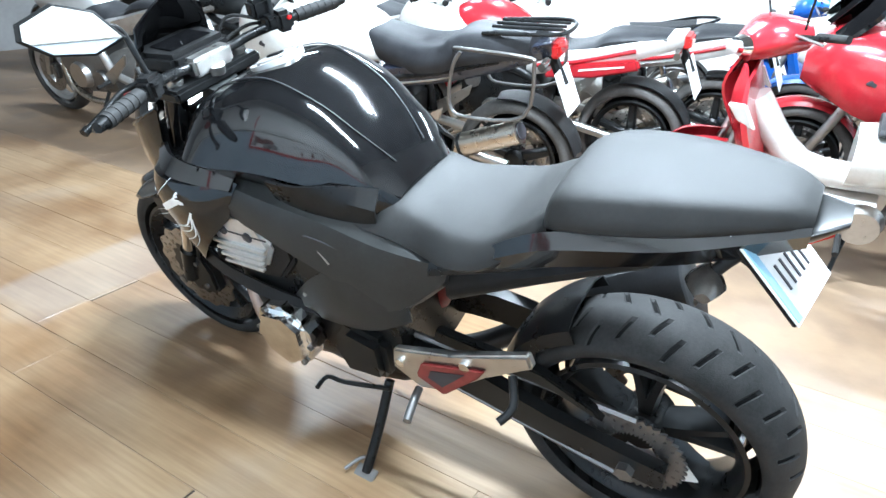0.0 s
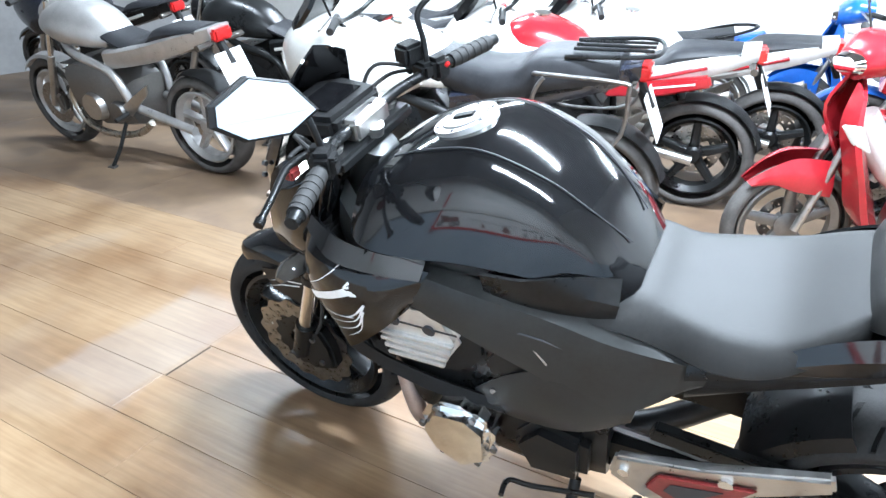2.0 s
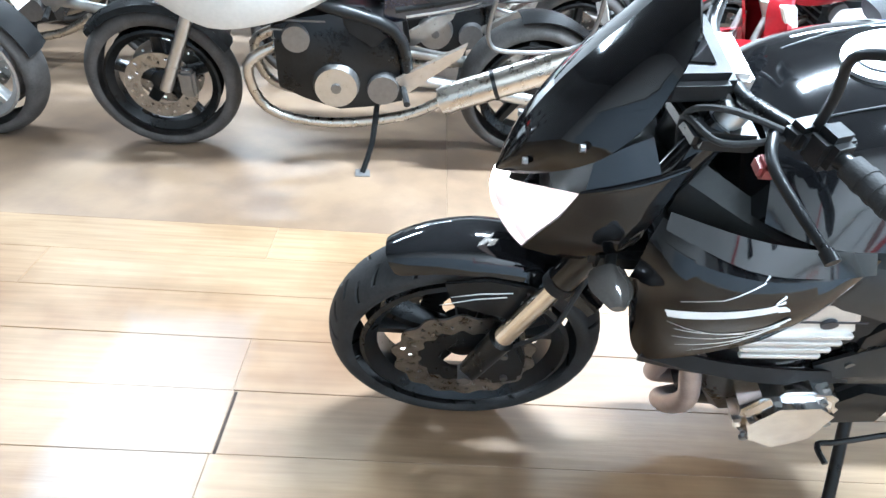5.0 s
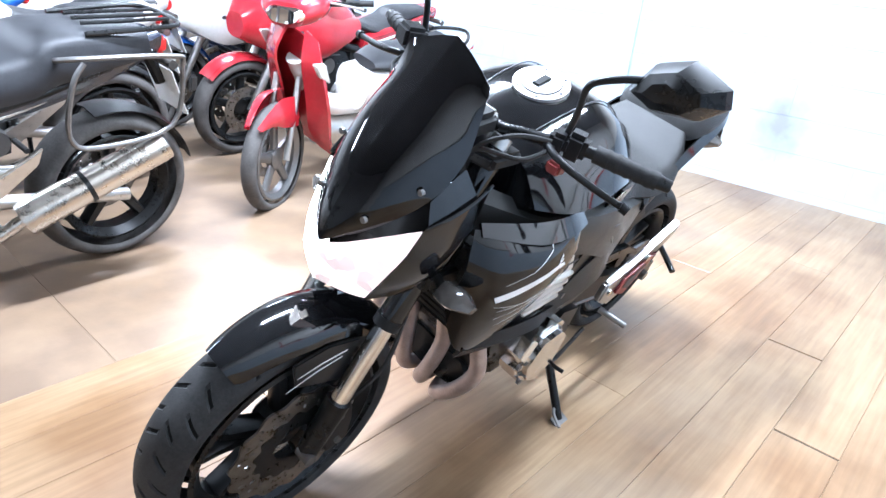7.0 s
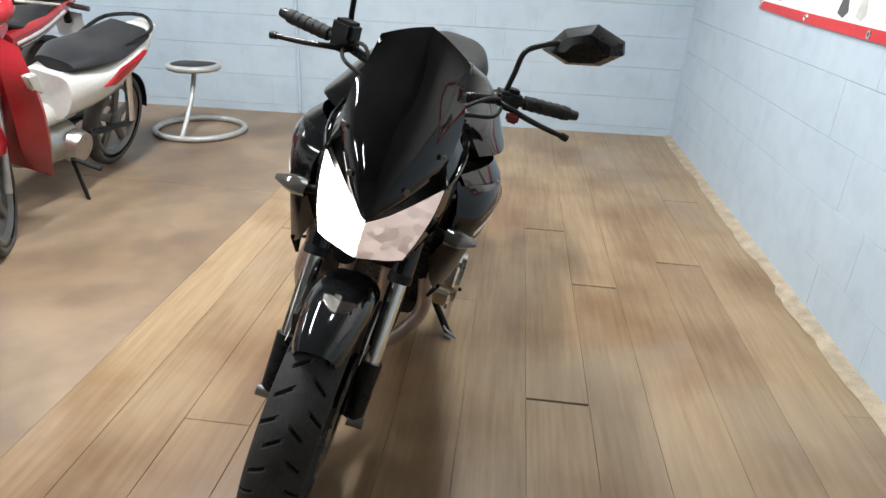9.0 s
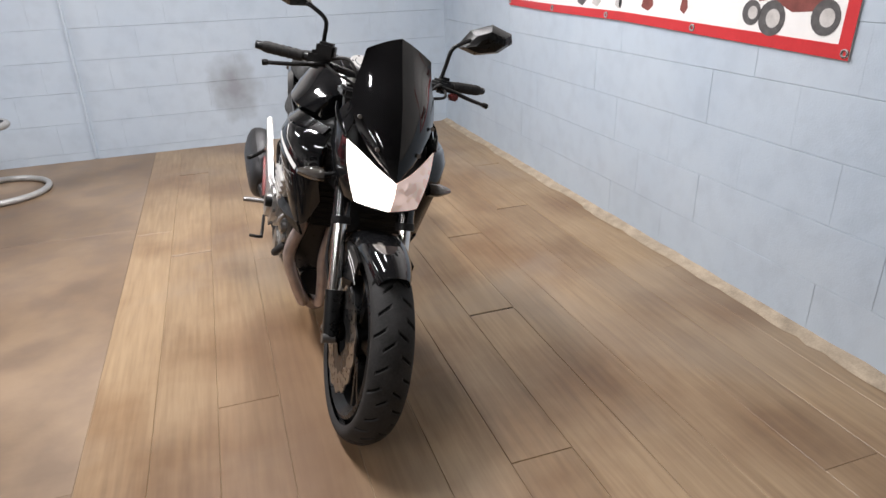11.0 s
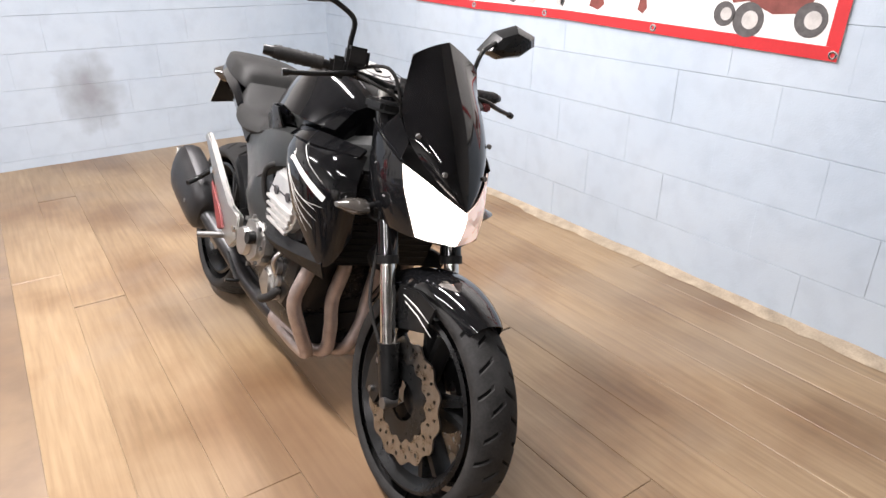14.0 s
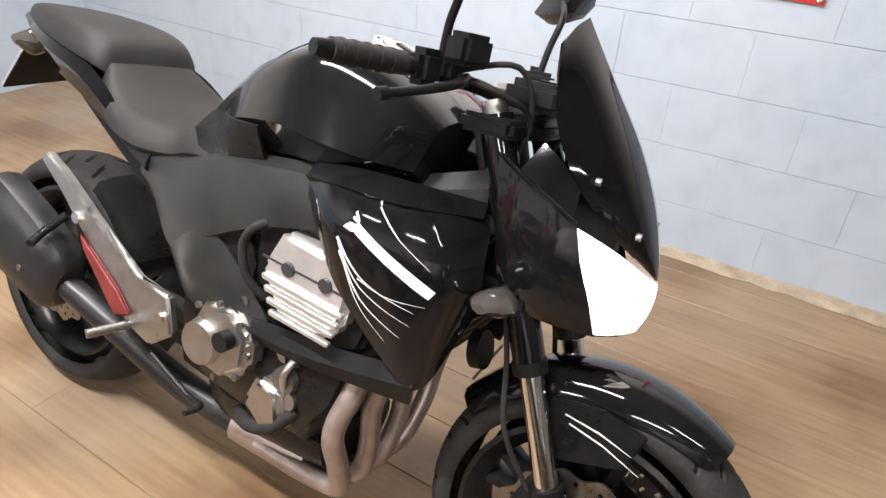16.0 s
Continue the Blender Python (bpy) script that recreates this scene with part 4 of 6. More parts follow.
for sx in (-1, 1):
    pad = [[(0.122, -0.172, 0.858), (0.153, -0.178, 0.828), (0.147, -0.172, 0.79)], [(0.166, -0.1, 0.876), (0.18, -0.1, 0.85), (0.173, -0.1, 0.8)],
           [(0.204, -0.03, 0.88), (0.203, -0.03, 0.858), (0.19, -0.03, 0.81)], [(0.217, 0.04, 0.885), (0.212, 0.04, 0.868), (0.197, 0.045, 0.83)]]
    pb = shell(loft(pad, 4, 1, caps=False), 0.006)
    part("tank_pad", pb if sx > 0 else flip(pb), SATIN, tank, "satin black tank side pad")
    # shrouds beside the radiator
    sh = [[(0.208, 0.15, 0.842), (0.218, 0.16, 0.824), (0.226, 0.17, 0.8), (0.226, 0.185, 0.77), (0.222, 0.2, 0.745)],
          [(0.222, 0.23, 0.852), (0.247, 0.235, 0.836), (0.262, 0.24, 0.805), (0.262, 0.25, 0.755), (0.245, 0.265, 0.68)],
          [(0.217, 0.33, 0.852), (0.253, 0.335, 0.834), (0.268, 0.34, 0.8), (0.258, 0.355, 0.73), (0.212, 0.38, 0.56)],
          [(0.187, 0.415, 0.85), (0.22, 0.42, 0.828), (0.234, 0.425, 0.79), (0.222, 0.445, 0.72), (0.182, 0.42, 0.545)],
          [(0.15, 0.455, 0.845), (0.165, 0.468, 0.815), (0.175, 0.474, 0.775), (0.168, 0.478, 0.7), (0.145, 0.445, 0.63)]]
    sbm = shell(loft(sh, 5, 1, caps=False), 0.006)
    shroud = part("radiator_shroud", sbm if sx > 0 else flip(sbm), GLOSS, bike, "gloss black radiator shroud with white stripes", angle=32)
    tree = BVHTree.FromPolygons([v.co.copy() for v in shroud.data.vertices], [list(q.vertices) for q in shroud.data.polygons])

    def decal(name, path, w0, w1, label=""):
        """A strip of film laid on the shroud along path (y, z), from width w0 to w1, pointed where a width is 0."""
        line = crom([(0, y, z) for y, z in path], 6) if len(path) > 2 else [Vector((0, y, z)) for y, z in path]
        rows = []
        for n, q in enumerate(line):
            d = (line[min(n + 1, len(line) - 1)] - line[max(n - 1, 0)]).normalized()
            up = Vector((0, -d.z, d.y)) * (w0 + (w1 - w0) * n / (len(line) - 1)) / 2
            row = []
            for e in (-1, 1):
                hit = tree.ray_cast(q + up * e + Vector((sx * 0.5, 0, 0)), Vector((-sx, 0, 0)))[0]
                if hit is not None:
                    row.append(hit + Vector((sx * 0.0012, 0, 0)))
            if len(row) == 2:
                rows.append(row)
        if len(rows) > 1:
            part(name, skin(bmesh.new(), rows), DECAL, shroud, label, smooth=False)

    LA, LB = Vector((0.29, 0.803)), Vector((0.428, 0.722))
    LM = (LA + LB) / 2
    decal("logo_band", [tuple(LA), tuple(LM), tuple(LB)], 0.019, 0.017, "plain white logo band")
    decal("logo_head", [tuple(LA - (LB - LA) * 0.02), tuple(LA + (LB - LA) * 0.08)], 0.034, 0.024)
    for path, w in (([(0.268, 0.77), (0.32, 0.715), (0.405, 0.685)], 0.006), ([(0.272, 0.762), (0.315, 0.7), (0.4, 0.66)], 0.0045), ([(0.275, 0.75), (0.315, 0.68), (0.385, 0.635)], 0.006),
                    ([(0.28, 0.74), (0.31, 0.67), (0.36, 0.62)], 0.003), ([(0.3, 0.86), (0.35, 0.815), (0.42, 0.76)], 0.003), ([(0.31, 0.715), (0.36, 0.7), (0.42, 0.7)], 0.003)):
        decal("stripe", path, w, 0.0006, "thin white stripe")
    fin = [[(0.2, 0.16, 0.856), (0.228, 0.16, 0.832)], [(0.222, 0.25, 0.87), (0.25, 0.255, 0.842)], [(0.21, 0.35, 0.872), (0.241, 0.355, 0.842)], [(0.155, 0.45, 0.862), (0.172, 0.455, 0.842)]]
    fb = shell(loft(fin, 4, 2, caps=False), 0.012)
    part("shroud_fin", fb if sx > 0 else flip(fb), GLOSS, bike, "gloss black upper shroud panel")

# seats and tail
seat_rows = [(-0.115, [(0, 0.8), (0.1, 0.805), (0.15, 0.8), (0.165, 0.78), (0, 0.75)]),
             (-0.195, [(0, 0.828), (0.08, 0.826), (0.128, 0.812), (0.158, 0.765), (0, 0.75)]),
             (-0.26, [(0, 0.812), (0.085, 0.811), (0.13, 0.798), (0.15, 0.745), (0, 0.73)]),
             (-0.34, [(0, 0.81), (0.1, 0.809), (0.15, 0.798), (0.168, 0.745), (0, 0.73)]),
             (-0.42, [(0, 0.826), (0.102, 0.825), (0.152, 0.815), (0.165, 0.765), (0, 0.74)]),
             (-0.49, [(0, 0.872), (0.09, 0.87), (0.13, 0.858), (0.138, 0.805), (0, 0.77)]),
             (-0.53, [(0, 0.9), (0.075, 0.898), (0.105, 0.887), (0.11, 0.83), (0, 0.8)])]
part("rider_seat", hull_y(seat_rows, 5, 4), VINYL, bike, "grey-black vinyl rider seat")
pil_rows = [(-0.515, [(0, 0.885), (0.06, 0.882), (0.09, 0.872), (0.085, 0.85), (0, 0.84)]),
            (-0.54, [(0, 0.938), (0.09, 0.934), (0.122, 0.912), (0.124, 0.87), (0, 0.85)]),
            (-0.62, [(0, 0.964), (0.1, 0.961), (0.133, 0.94), (0.135, 0.89), (0, 0.865)]),
            (-0.75, [(0, 0.976), (0.088, 0.973), (0.115, 0.952), (0.116, 0.91), (0, 0.885)]),
            (-0.87, [(0, 0.974), (0.06, 0.971), (0.078, 0.956), (0.075, 0.93), (0, 0.915)]),
            (-0.92, [(0, 0.96), (0.038, 0.957), (0.052, 0.946), (0.047, 0.932), (0, 0.924)])]
part("pillion_seat", hull_y(pil_rows, 5, 4), VINYL, bike, "grey-black vinyl pillion seat")
tail_rows = [(-0.3, [(0, 0.76), (0.13, 0.755), (0.165, 0.74), (0.16, 0.705), (0, 0.69)]),
             (-0.45, [(0, 0.82), (0.12, 0.81), (0.152, 0.795), (0.14, 0.755), (0, 0.74)]),
             (-0.58, [(0, 0.865), (0.12, 0.86), (0.142, 0.85), (0.125, 0.805), (0, 0.79)]),
             (-0.75, [(0, 0.9), (0.1, 0.897), (0.118, 0.89), (0.095, 0.85), (0, 0.84)]),
             (-0.9, [(0, 0.93), (0.06, 0.928), (0.07, 0.922), (0.05, 0.895), (0, 0.89)]),
             (-0.965, [(0, 0.945), (0.02, 0.944), (0.03, 0.94), (0.02, 0.93), (0, 0.925)])]
tail = part("tail_cowl", hull_y(tail_rows, 4, 3), SATIN, bike, "satin black tail cowl", angle=30)
part("tail_light", slab([(-0.9, 0.875), (-0.955, 0.92), (-0.88, 0.9), (-0.84, 0.872)], "x", -0.035, 0.035, 0.006), REDLENS, tail, "red tail light lens")
for sx in (-1, 1):
    fairing = [[(0.155, -0.37, 0.765), (0.168, -0.37, 0.755), (0.16, -0.37, 0.74)], [(0.148, -0.46, 0.838), (0.164, -0.46, 0.812), (0.152, -0.46, 0.77)], [(0.14, -0.56, 0.884), (0.16, -0.56, 0.858), (0.142, -0.56, 0.808)],
               [(0.12, -0.75, 0.916), (0.134, -0.75, 0.898), (0.11, -0.75, 0.853)], [(0.058, -0.92, 0.944), (0.067, -0.92, 0.934), (0.051, -0.92, 0.9)]]
    fb = shell(loft(fairing, 5, 1, caps=False), 0.005)
    part("tail_side_fairing", fb if sx > 0 else flip(fb), GLOSS, tail, "gloss black tail side fairing", angle=30)
    up, back = (0.06, 0.035) if sx > 0 else (0.0, 0.0)
    part("indicator", tube([(sx * 0.02, -0.86 - back, 0.865 + up * 0.6), (sx * 0.07, -0.83 - back, 0.87 + up), (sx * 0.09, -0.8 - back, 0.835 + up)], 0.011, 10, 3), PLASTIC, bike, "rear indicator on a short stalk")
    ind = [[(x, y - back, z + up) for x, y, z in row] for row in (
        [(0.075, -0.82, 0.823), (0.075, -0.795, 0.85), (0.075, -0.77, 0.823), (0.075, -0.795, 0.795)],
        [(0.1, -0.83, 0.823), (0.1, -0.8, 0.853), (0.1, -0.765, 0.823), (0.1, -0.8, 0.79)],
        [(0.138, -0.815, 0.825), (0.138, -0.803, 0.835), (0.138, -0.79, 0.825), (0.138, -0.803, 0.815)])]
    ib = loft(ind, 4, 3, closed=True)
    part("indicator_lens", ib if sx > 0 else flip(ib), AMBER, bike, "smoked indicator body")
plate_arm = part("plate_bracket", tube([(0, -0.8, 0.86), (0, -0.85, 0.83), (0, -0.88, 0.8)], 0.03, 8, 3, 0.018), PLASTIC, bike)
pa, pd = Vector((0.16, -0.023, -0.03)).normalized(), Vector((0, -0.66, -0.75)).normalized()
pn = pa.cross(-pd).normalized()
pm = Matrix.Translation((0, -0.893, 0.84)) @ Matrix((pa, pn, -pd)).transposed().to_4x4()
pb = block((0, 0, 0), (0.205, 0.004, 0.19), 0.0015)
pb.transform(pm)
plate = part("number_plate", pb, PLATE, bike, "white rear number plate")
q = block((0, -0.006, 0), (0.203, 0.006, 0.188), 0.002)
q.transform(pm)
part("plate_backing", q, PLASTIC, plate)
for k in range(5):
    q = block((-0.052 + 0.026 * k, 0.003, -0.02), (0.006, 0.002, 0.05), 0)
    q.transform(pm)
    part("plate_mark", q, BARS, plate, smooth=False)
q = block((-0.089, 0.003, 0), (0.02, 0.002, 0.178), 0)
q.transform(pm)
part("plate_band", q, mat("pale_blue_band", (0.3, 0.52, 0.68), 0.4, 0, 0.1, 20), plate, smooth=False)
q = block((0.01, 0.003, 0.045), (0.07, 0.002, 0.008), 0)
q.transform(pm)
part("plate_mark", q, BARS, plate, smooth=False)

# frame spars and side panels
for sx in (-1, 1):
    spar = [[(0.06, 0.42, 0.9), (0.095, 0.42, 0.87), (0.105, 0.43, 0.8), (0.1, 0.43, 0.76), (0.06, 0.43, 0.74)],
            [(0.16, 0.27, 0.86), (0.195, 0.27, 0.84), (0.21, 0.27, 0.79), (0.2, 0.27, 0.755), (0.16, 0.27, 0.745)],
            [(0.185, 0.1, 0.84), (0.215, 0.1, 0.825), (0.232, 0.1, 0.785), (0.225, 0.1, 0.725), (0.185, 0.1, 0.71)],
            [(0.175, -0.06, 0.815), (0.203, -0.06, 0.8), (0.218, -0.06, 0.745), (0.212, -0.06, 0.655), (0.17, -0.06, 0.63)],
            [(0.15, -0.19, 0.775), (0.18, -0.19, 0.755), (0.196, -0.19, 0.69), (0.188, -0.19, 0.585), (0.15, -0.19, 0.56)],
            [(0.11, -0.33, 0.75), (0.155, -0.34, 0.735), (0.16, -0.33, 0.7), (0.15, -0.3, 0.66), (0.11, -0.3, 0.64)]]
    b2 = loft(spar, 5, 1, closed=True)
    part("frame_spar", b2 if sx > 0 else flip(b2), FRAME, bike, "dark grey frame spar", angle=32)
    side = [[(0.195, 0.09, 0.535), (0.206, 0.075, 0.51), (0.19, 0.06, 0.48)], [(0.205, -0.0, 0.63), (0.222, -0.02, 0.56), (0.2, -0.02, 0.49)],
            [(0.204, -0.1, 0.68), (0.216, -0.12, 0.58), (0.19, -0.13, 0.5)], [(0.165, -0.22, 0.66), (0.17, -0.23, 0.6), (0.15, -0.22, 0.53)]]
    b2 = shell(loft(side, 4, 1, caps=False), 0.01)
    part("side_panel", b2 if sx > 0 else flip(b2), FRAME, bike, "dark grey side panel", angle=32)
    if sx < 0:
        part("panel_seam", tube([(sx * 0.2165, -0.03, 0.76), (sx * 0.2155, -0.075, 0.7)], 0.002, 6, 1), ALLOY, bike)
        part("seam_line", tube([(sx * 0.216, 0.06, 0.72), (sx * 0.219, -0.03, 0.765), (sx * 0.2, -0.13, 0.73)], 0.0018, 6, 3), BARS, bike)
    low = [[(0.19, 0.4, 0.575), (0.2, 0.41, 0.545), (0.18, 0.4, 0.5)], [(0.212, 0.3, 0.565), (0.222, 0.3, 0.535), (0.2, 0.3, 0.5)],
           [(0.215, 0.16, 0.55), (0.228, 0.16, 0.52), (0.205, 0.16, 0.49)], [(0.2, 0.02, 0.53), (0.21, 0.02, 0.51), (0.2, 0.02, 0.49)]]
    b2 = shell(loft(low, 4, 1, caps=False), 0.008)
    part("lower_panel", b2 if sx > 0 else flip(b2), PLASTIC, bike, "matt black lower side panel")

# engine
eng_rows = [(0.33, [(0, 0.72), (0.15, 0.72), (0.17, 0.68), (0.17, 0.6), (0.15, 0.57), (0, 0.56)]),
            (0.27, [(0, 0.76), (0.17, 0.76), (0.19, 0.72), (0.19, 0.55), (0.16, 0.51), (0, 0.5)]),
            (0.18, [(0, 0.76), (0.17, 0.76), (0.19, 0.7), (0.19, 0.4), (0.15, 0.3), (0, 0.28)]),
            (-0.18, [(0, 0.62), (0.13, 0.62), (0.15, 0.58), (0.15, 0.36), (0.12, 0.3), (0, 0.29)])]
engine = part("engine", hull_y(eng_rows, 2, 2), SATIN, bike, "black four-cylinder engine with bright covers")
for sx in (-1, 1):
    # cylinder head side cover: bright, two bosses and cooling ribs
    dz, hx1 = (0.0, 0.238) if sx > 0 else (0.032, 0.222)
    cov = slab([(y, z + dz) for y, z in ((0.095, 0.655), (0.135, 0.733), (0.23, 0.722), (0.292, 0.685), (0.278, 0.6), (0.23, 0.565), (0.14, 0.578))], "x", sx * 0.165, sx * hx1, 0.012)
    cover = part("head_cover", cov, CASE, engine, "bright ribbed engine side cover")
    for k in range(4):
        part("rib", slab([(0.108 + 0.008 * k, dz + 0.65 - 0.02 * k), (0.285 - 0.006 * k, dz + 0.637 - 0.019 * k), (0.283 - 0.006 * k, dz + 0.628 - 0.019 * k), (0.11 + 0.008 * k, dz + 0.64 - 0.02 * k)], "x", sx * (hx1 - 0.002), sx * (hx1 + 0.009), 0.002), CASE, cover)
    part("groove", slab([(0.1, dz + 0.68), (0.288, dz + 0.668), (0.288, dz + 0.664), (0.1, dz + 0.676)], "x", sx * (hx1 - 0.0005), sx * (hx1 + 0.0015), 0), BARS, cover)
    for yy in (0.16, 0.24):
        part("boss", tube([(sx * (hx1 - 0.002), yy, dz + 0.672), (sx * (hx1 + 0.005), yy, dz + 0.671)], 0.013, 16, 1), BARS, cover)
    part("cover_surround", slab([(y, z + dz) for y, z in ((0.05, 0.71), (0.14, 0.77), (0.26, 0.75), (0.335, 0.67), (0.3, 0.56), (0.22, 0.53), (0.11, 0.545), (0.05, 0.62))], "x", sx * 0.17, sx * 0.205, 0.01), PLASTIC, engine)
    part("plug_cover", slab([(-0.06, 0.67), (0.03, 0.7), (0.065, 0.64), (0.05, 0.57), (-0.03, 0.56)], "x", sx * 0.16, sx * 0.2, 0.012), SATIN, engine)
    for yy, zz in ((0.07, 0.73), (0.12, 0.745), (-0.01, 0.715), (0.04, 0.56)):
        bolt(engine, (sx * 0.2, yy, zz), 0.009, "x", sx)
# alternator cover on the left, clutch cover on the right
alt = part("generator_cover", slab([(0.025, 0.49), (0.08, 0.53), (0.17, 0.515), (0.21, 0.43), (0.18, 0.36), (0.1, 0.32), (0.03, 0.38)], "x", -0.265, -0.17, 0.022, 3), CHROME, engine, "polished faceted generator cover")
for k in range(6):
    a = k * math.pi / 3
    bolt(alt, (-0.245, 0.115 + 0.085 * math.cos(a), 0.425 + 0.085 * math.sin(a)), 0.008, "x", -1)
clutch = part("clutch_cover", join(slab([(-0.085, 0.46), (-0.04, 0.545), (0.035, 0.55), (0.085, 0.505), (0.08, 0.43), (0.02, 0.385), (-0.05, 0.395)], "x", 0.17, 0.232, 0.018, 3),
                                   tube([(0.225, -0.03, 0.455), (0.246, -0.03, 0.455)], 0.048, 28, 1, 0.042)), ALLOY, engine, "grey cast clutch cover")
part("oil_filler", tube([(0.225, 0.035, 0.487), (0.255, 0.035, 0.487)], 0.019, 18, 1), PLASTIC, engine)
part("pulse_cover", slab([(0.06, 0.36), (0.09, 0.43), (0.15, 0.42), (0.165, 0.35), (0.12, 0.315)], "x", 0.16, 0.215, 0.014, 3), ALLOY, engine)
for k in range(8):
    a = k * math.pi / 4
    bolt(clutch, (0.222, 0.0 + 0.078 * math.cos(a), 0.467 + 0.076 * math.sin(a)), 0.007, "x", 1)
for k, (yy, zz, rr) in enumerate(((0.15, 0.44, 0.03), (0.16, 0.4, 0.022), (0.15, 0.36, 0.026), (0.13, 0.48, 0.02))):
    part("engine_plug", tube([(0.16, yy, zz), (0.205 - 0.006 * k, yy, zz)], rr, 18, 1, rr * 0.85), ALLOY if k % 2 else STEEL, engine)
part("coolant_hose", tube([(0.18, 0.17, 0.38), (0.205, 0.14, 0.34), (0.2, 0.08, 0.31), (0.17, 0.02, 0.3)], 0.014, 12, 6), RUBBER, engine)
part("oil_pipe", tube([(0.19, 0.17, 0.5), (0.215, 0.16, 0.46), (0.19, 0.15, 0.4)], 0.007, 10, 5), ALLOY, engine)
part("wiring", tube([(0.2, 0.1, 0.735), (0.235, 0.075, 0.72), (0.236, 0.05, 0.68), (0.225, 0.055, 0.62), (0.2, 0.08, 0.58)], 0.008, 10, 6), RUBBER, engine)
part("sprocket_cover", slab([(-0.15, 0.33), (-0.02, 0.31), (0.02, 0.4), (-0.04, 0.48), (-0.15, 0.46)], "x", -0.2, -0.14, 0.02), SATIN, engine)
part("sump", hull_y([(0.2, [(0, 0.3), (0.1, 0.3), (0.12, 0.26), (0.09, 0.21), (0, 0.2)]), (-0.05, [(0, 0.3), (0.12, 0.3), (0.13, 0.26), (0.1, 0.2), (0, 0.19)]), (-0.14, [(0, 0.3), (0.1, 0.3), (0.1, 0.26), (0.08, 0.22), (0, 0.21)])], 2, 2), SATIN, engine)
radiator = part("radiator", block((0, 0.4, 0.67), (0.32, 0.035, 0.3), 0.008, (-18, 0, 0)), PLASTIC, bike, "black radiator with fine fins")
for k in range(14):
    part("fin", block((0, 0.419 + 0.0878 * (k / 13 - 0.5), 0.67 + 0.27 * (k / 13 - 0.5)), (0.29, 0.004, 0.004), 0), SATIN, radiator, smooth=False)
part("horn", tube([(0.05, 0.44, 0.58), (0.05, 0.46, 0.585)], 0.035, 24, 1), PLASTIC, bike)

# exhaust headers sweep down and back to a short muffler on the right
for k in range(4):
    hx = -0.156 + 0.104 * k
    part("exhaust_header", tube([(hx, 0.23, 0.545), (hx * 1.03, 0.285, 0.5), (hx * 1.16, 0.262, 0.38), (hx * 0.95, 0.262, 0.285), (hx * 0.6 + 0.01, 0.24, 0.2), (0.02 + hx * 0.4, 0.13, 0.165), (0.03 + hx * 0.3, 0.0, 0.16)], 0.021, 14, 6), HEADER, bike, "heat-stained exhaust header pipe")
part("collector", tube([(0.03, 0.12, 0.163), (0.04, 0.03, 0.163), (0.055, -0.08, 0.17)], 0.055, 18, 4, 0.045), HEADER, bike, "heat-stained exhaust collector")
part("link_pipe", tube([(0.052, -0.06, 0.168), (0.1, -0.22, 0.215), (0.16, -0.38, 0.315), (0.203, -0.51, 0.39)], 0.038, 16, 5, 0.028), MUFF, bike)
mrow = []
for t, w, h in ((0, 0.03, 0.045), (0.12, 0.048, 0.078), (0.5, 0.053, 0.09), (0.93, 0.052, 0.092), (1.0, 0.043, 0.08)):
    c = Vector((0.203, -0.5, 0.386)) + Vector((0.027, -0.24, 0.129)) * t
    mrow.append([(c.x + w * px, c.y + h * pz * 0.42, c.z + h * pz) for px, pz in ((-1, 0.5), (-0.55, 1), (0.55, 1), (1, 0.5), (1.05, -0.4), (0.6, -1), (-0.6, -1), (-1, -0.4))])
muffler = part("muffler", loft(mrow, 3, 2, closed=True), MUFF, bike, "short dark grey muffler", angle=30)
part("muffler_tip", slab([(-0.726, 0.452), (-0.738, 0.452), (-0.778, 0.582), (-0.766, 0.582)], "x", 0.196, 0.264, 0.006), ALLOY, muffler)
bolt(muffler, (0.262, -0.58, 0.42), 0.008, "x", 1)

# swingarm, chain, hugger, rear brake
for sx in (-1, 1):
    arm = [[(0.09, -0.12, 0.4), (0.125, -0.12, 0.4), (0.125, -0.12, 0.33), (0.09, -0.12, 0.33)],
           [(0.1, -0.3, 0.43), (0.135, -0.3, 0.43), (0.135, -0.3, 0.34), (0.1, -0.3, 0.34)],
           [(0.115, -0.55, 0.38), (0.145, -0.55, 0.38), (0.145, -0.55, 0.31), (0.115, -0.55, 0.31)],
           [(0.115, -0.8, 0.345), (0.145, -0.8, 0.345), (0.145, -0.8, 0.285), (0.115, -0.8, 0.285)]]
    b2 = loft(arm, 3, 1, closed=True)
    part("swingarm", b2 if sx > 0 else flip(b2), SATIN, bike, "black swingarm")
    part("axle_nut", tube([(sx * 0.145, RA[1], RA[2]), (sx * 0.165, RA[1], RA[2])], 0.02, 6, 1), STEEL, bike)
for zz, y1 in ((0.44, -0.08), (0.34, -0.08)):
    part("chain", tube([(-0.1, y1, zz - 0.01), (-0.1, RA[1], RA[2] + (0.105 if zz > 0.4 else -0.105))], 0.009, 6, 1), STEEL, bike)
hug = lathe([(-0.1, 0.3), (-0.095, 0.33), (-0.06, 0.342), (0.0, 0.345), (0.06, 0.342), (0.095, 0.33), (0.1, 0.3)], RA, 12, 24, 62)
part("rear_hugger", shell(hug, 0.004), SATIN, bike, "black rear tyre hugger")
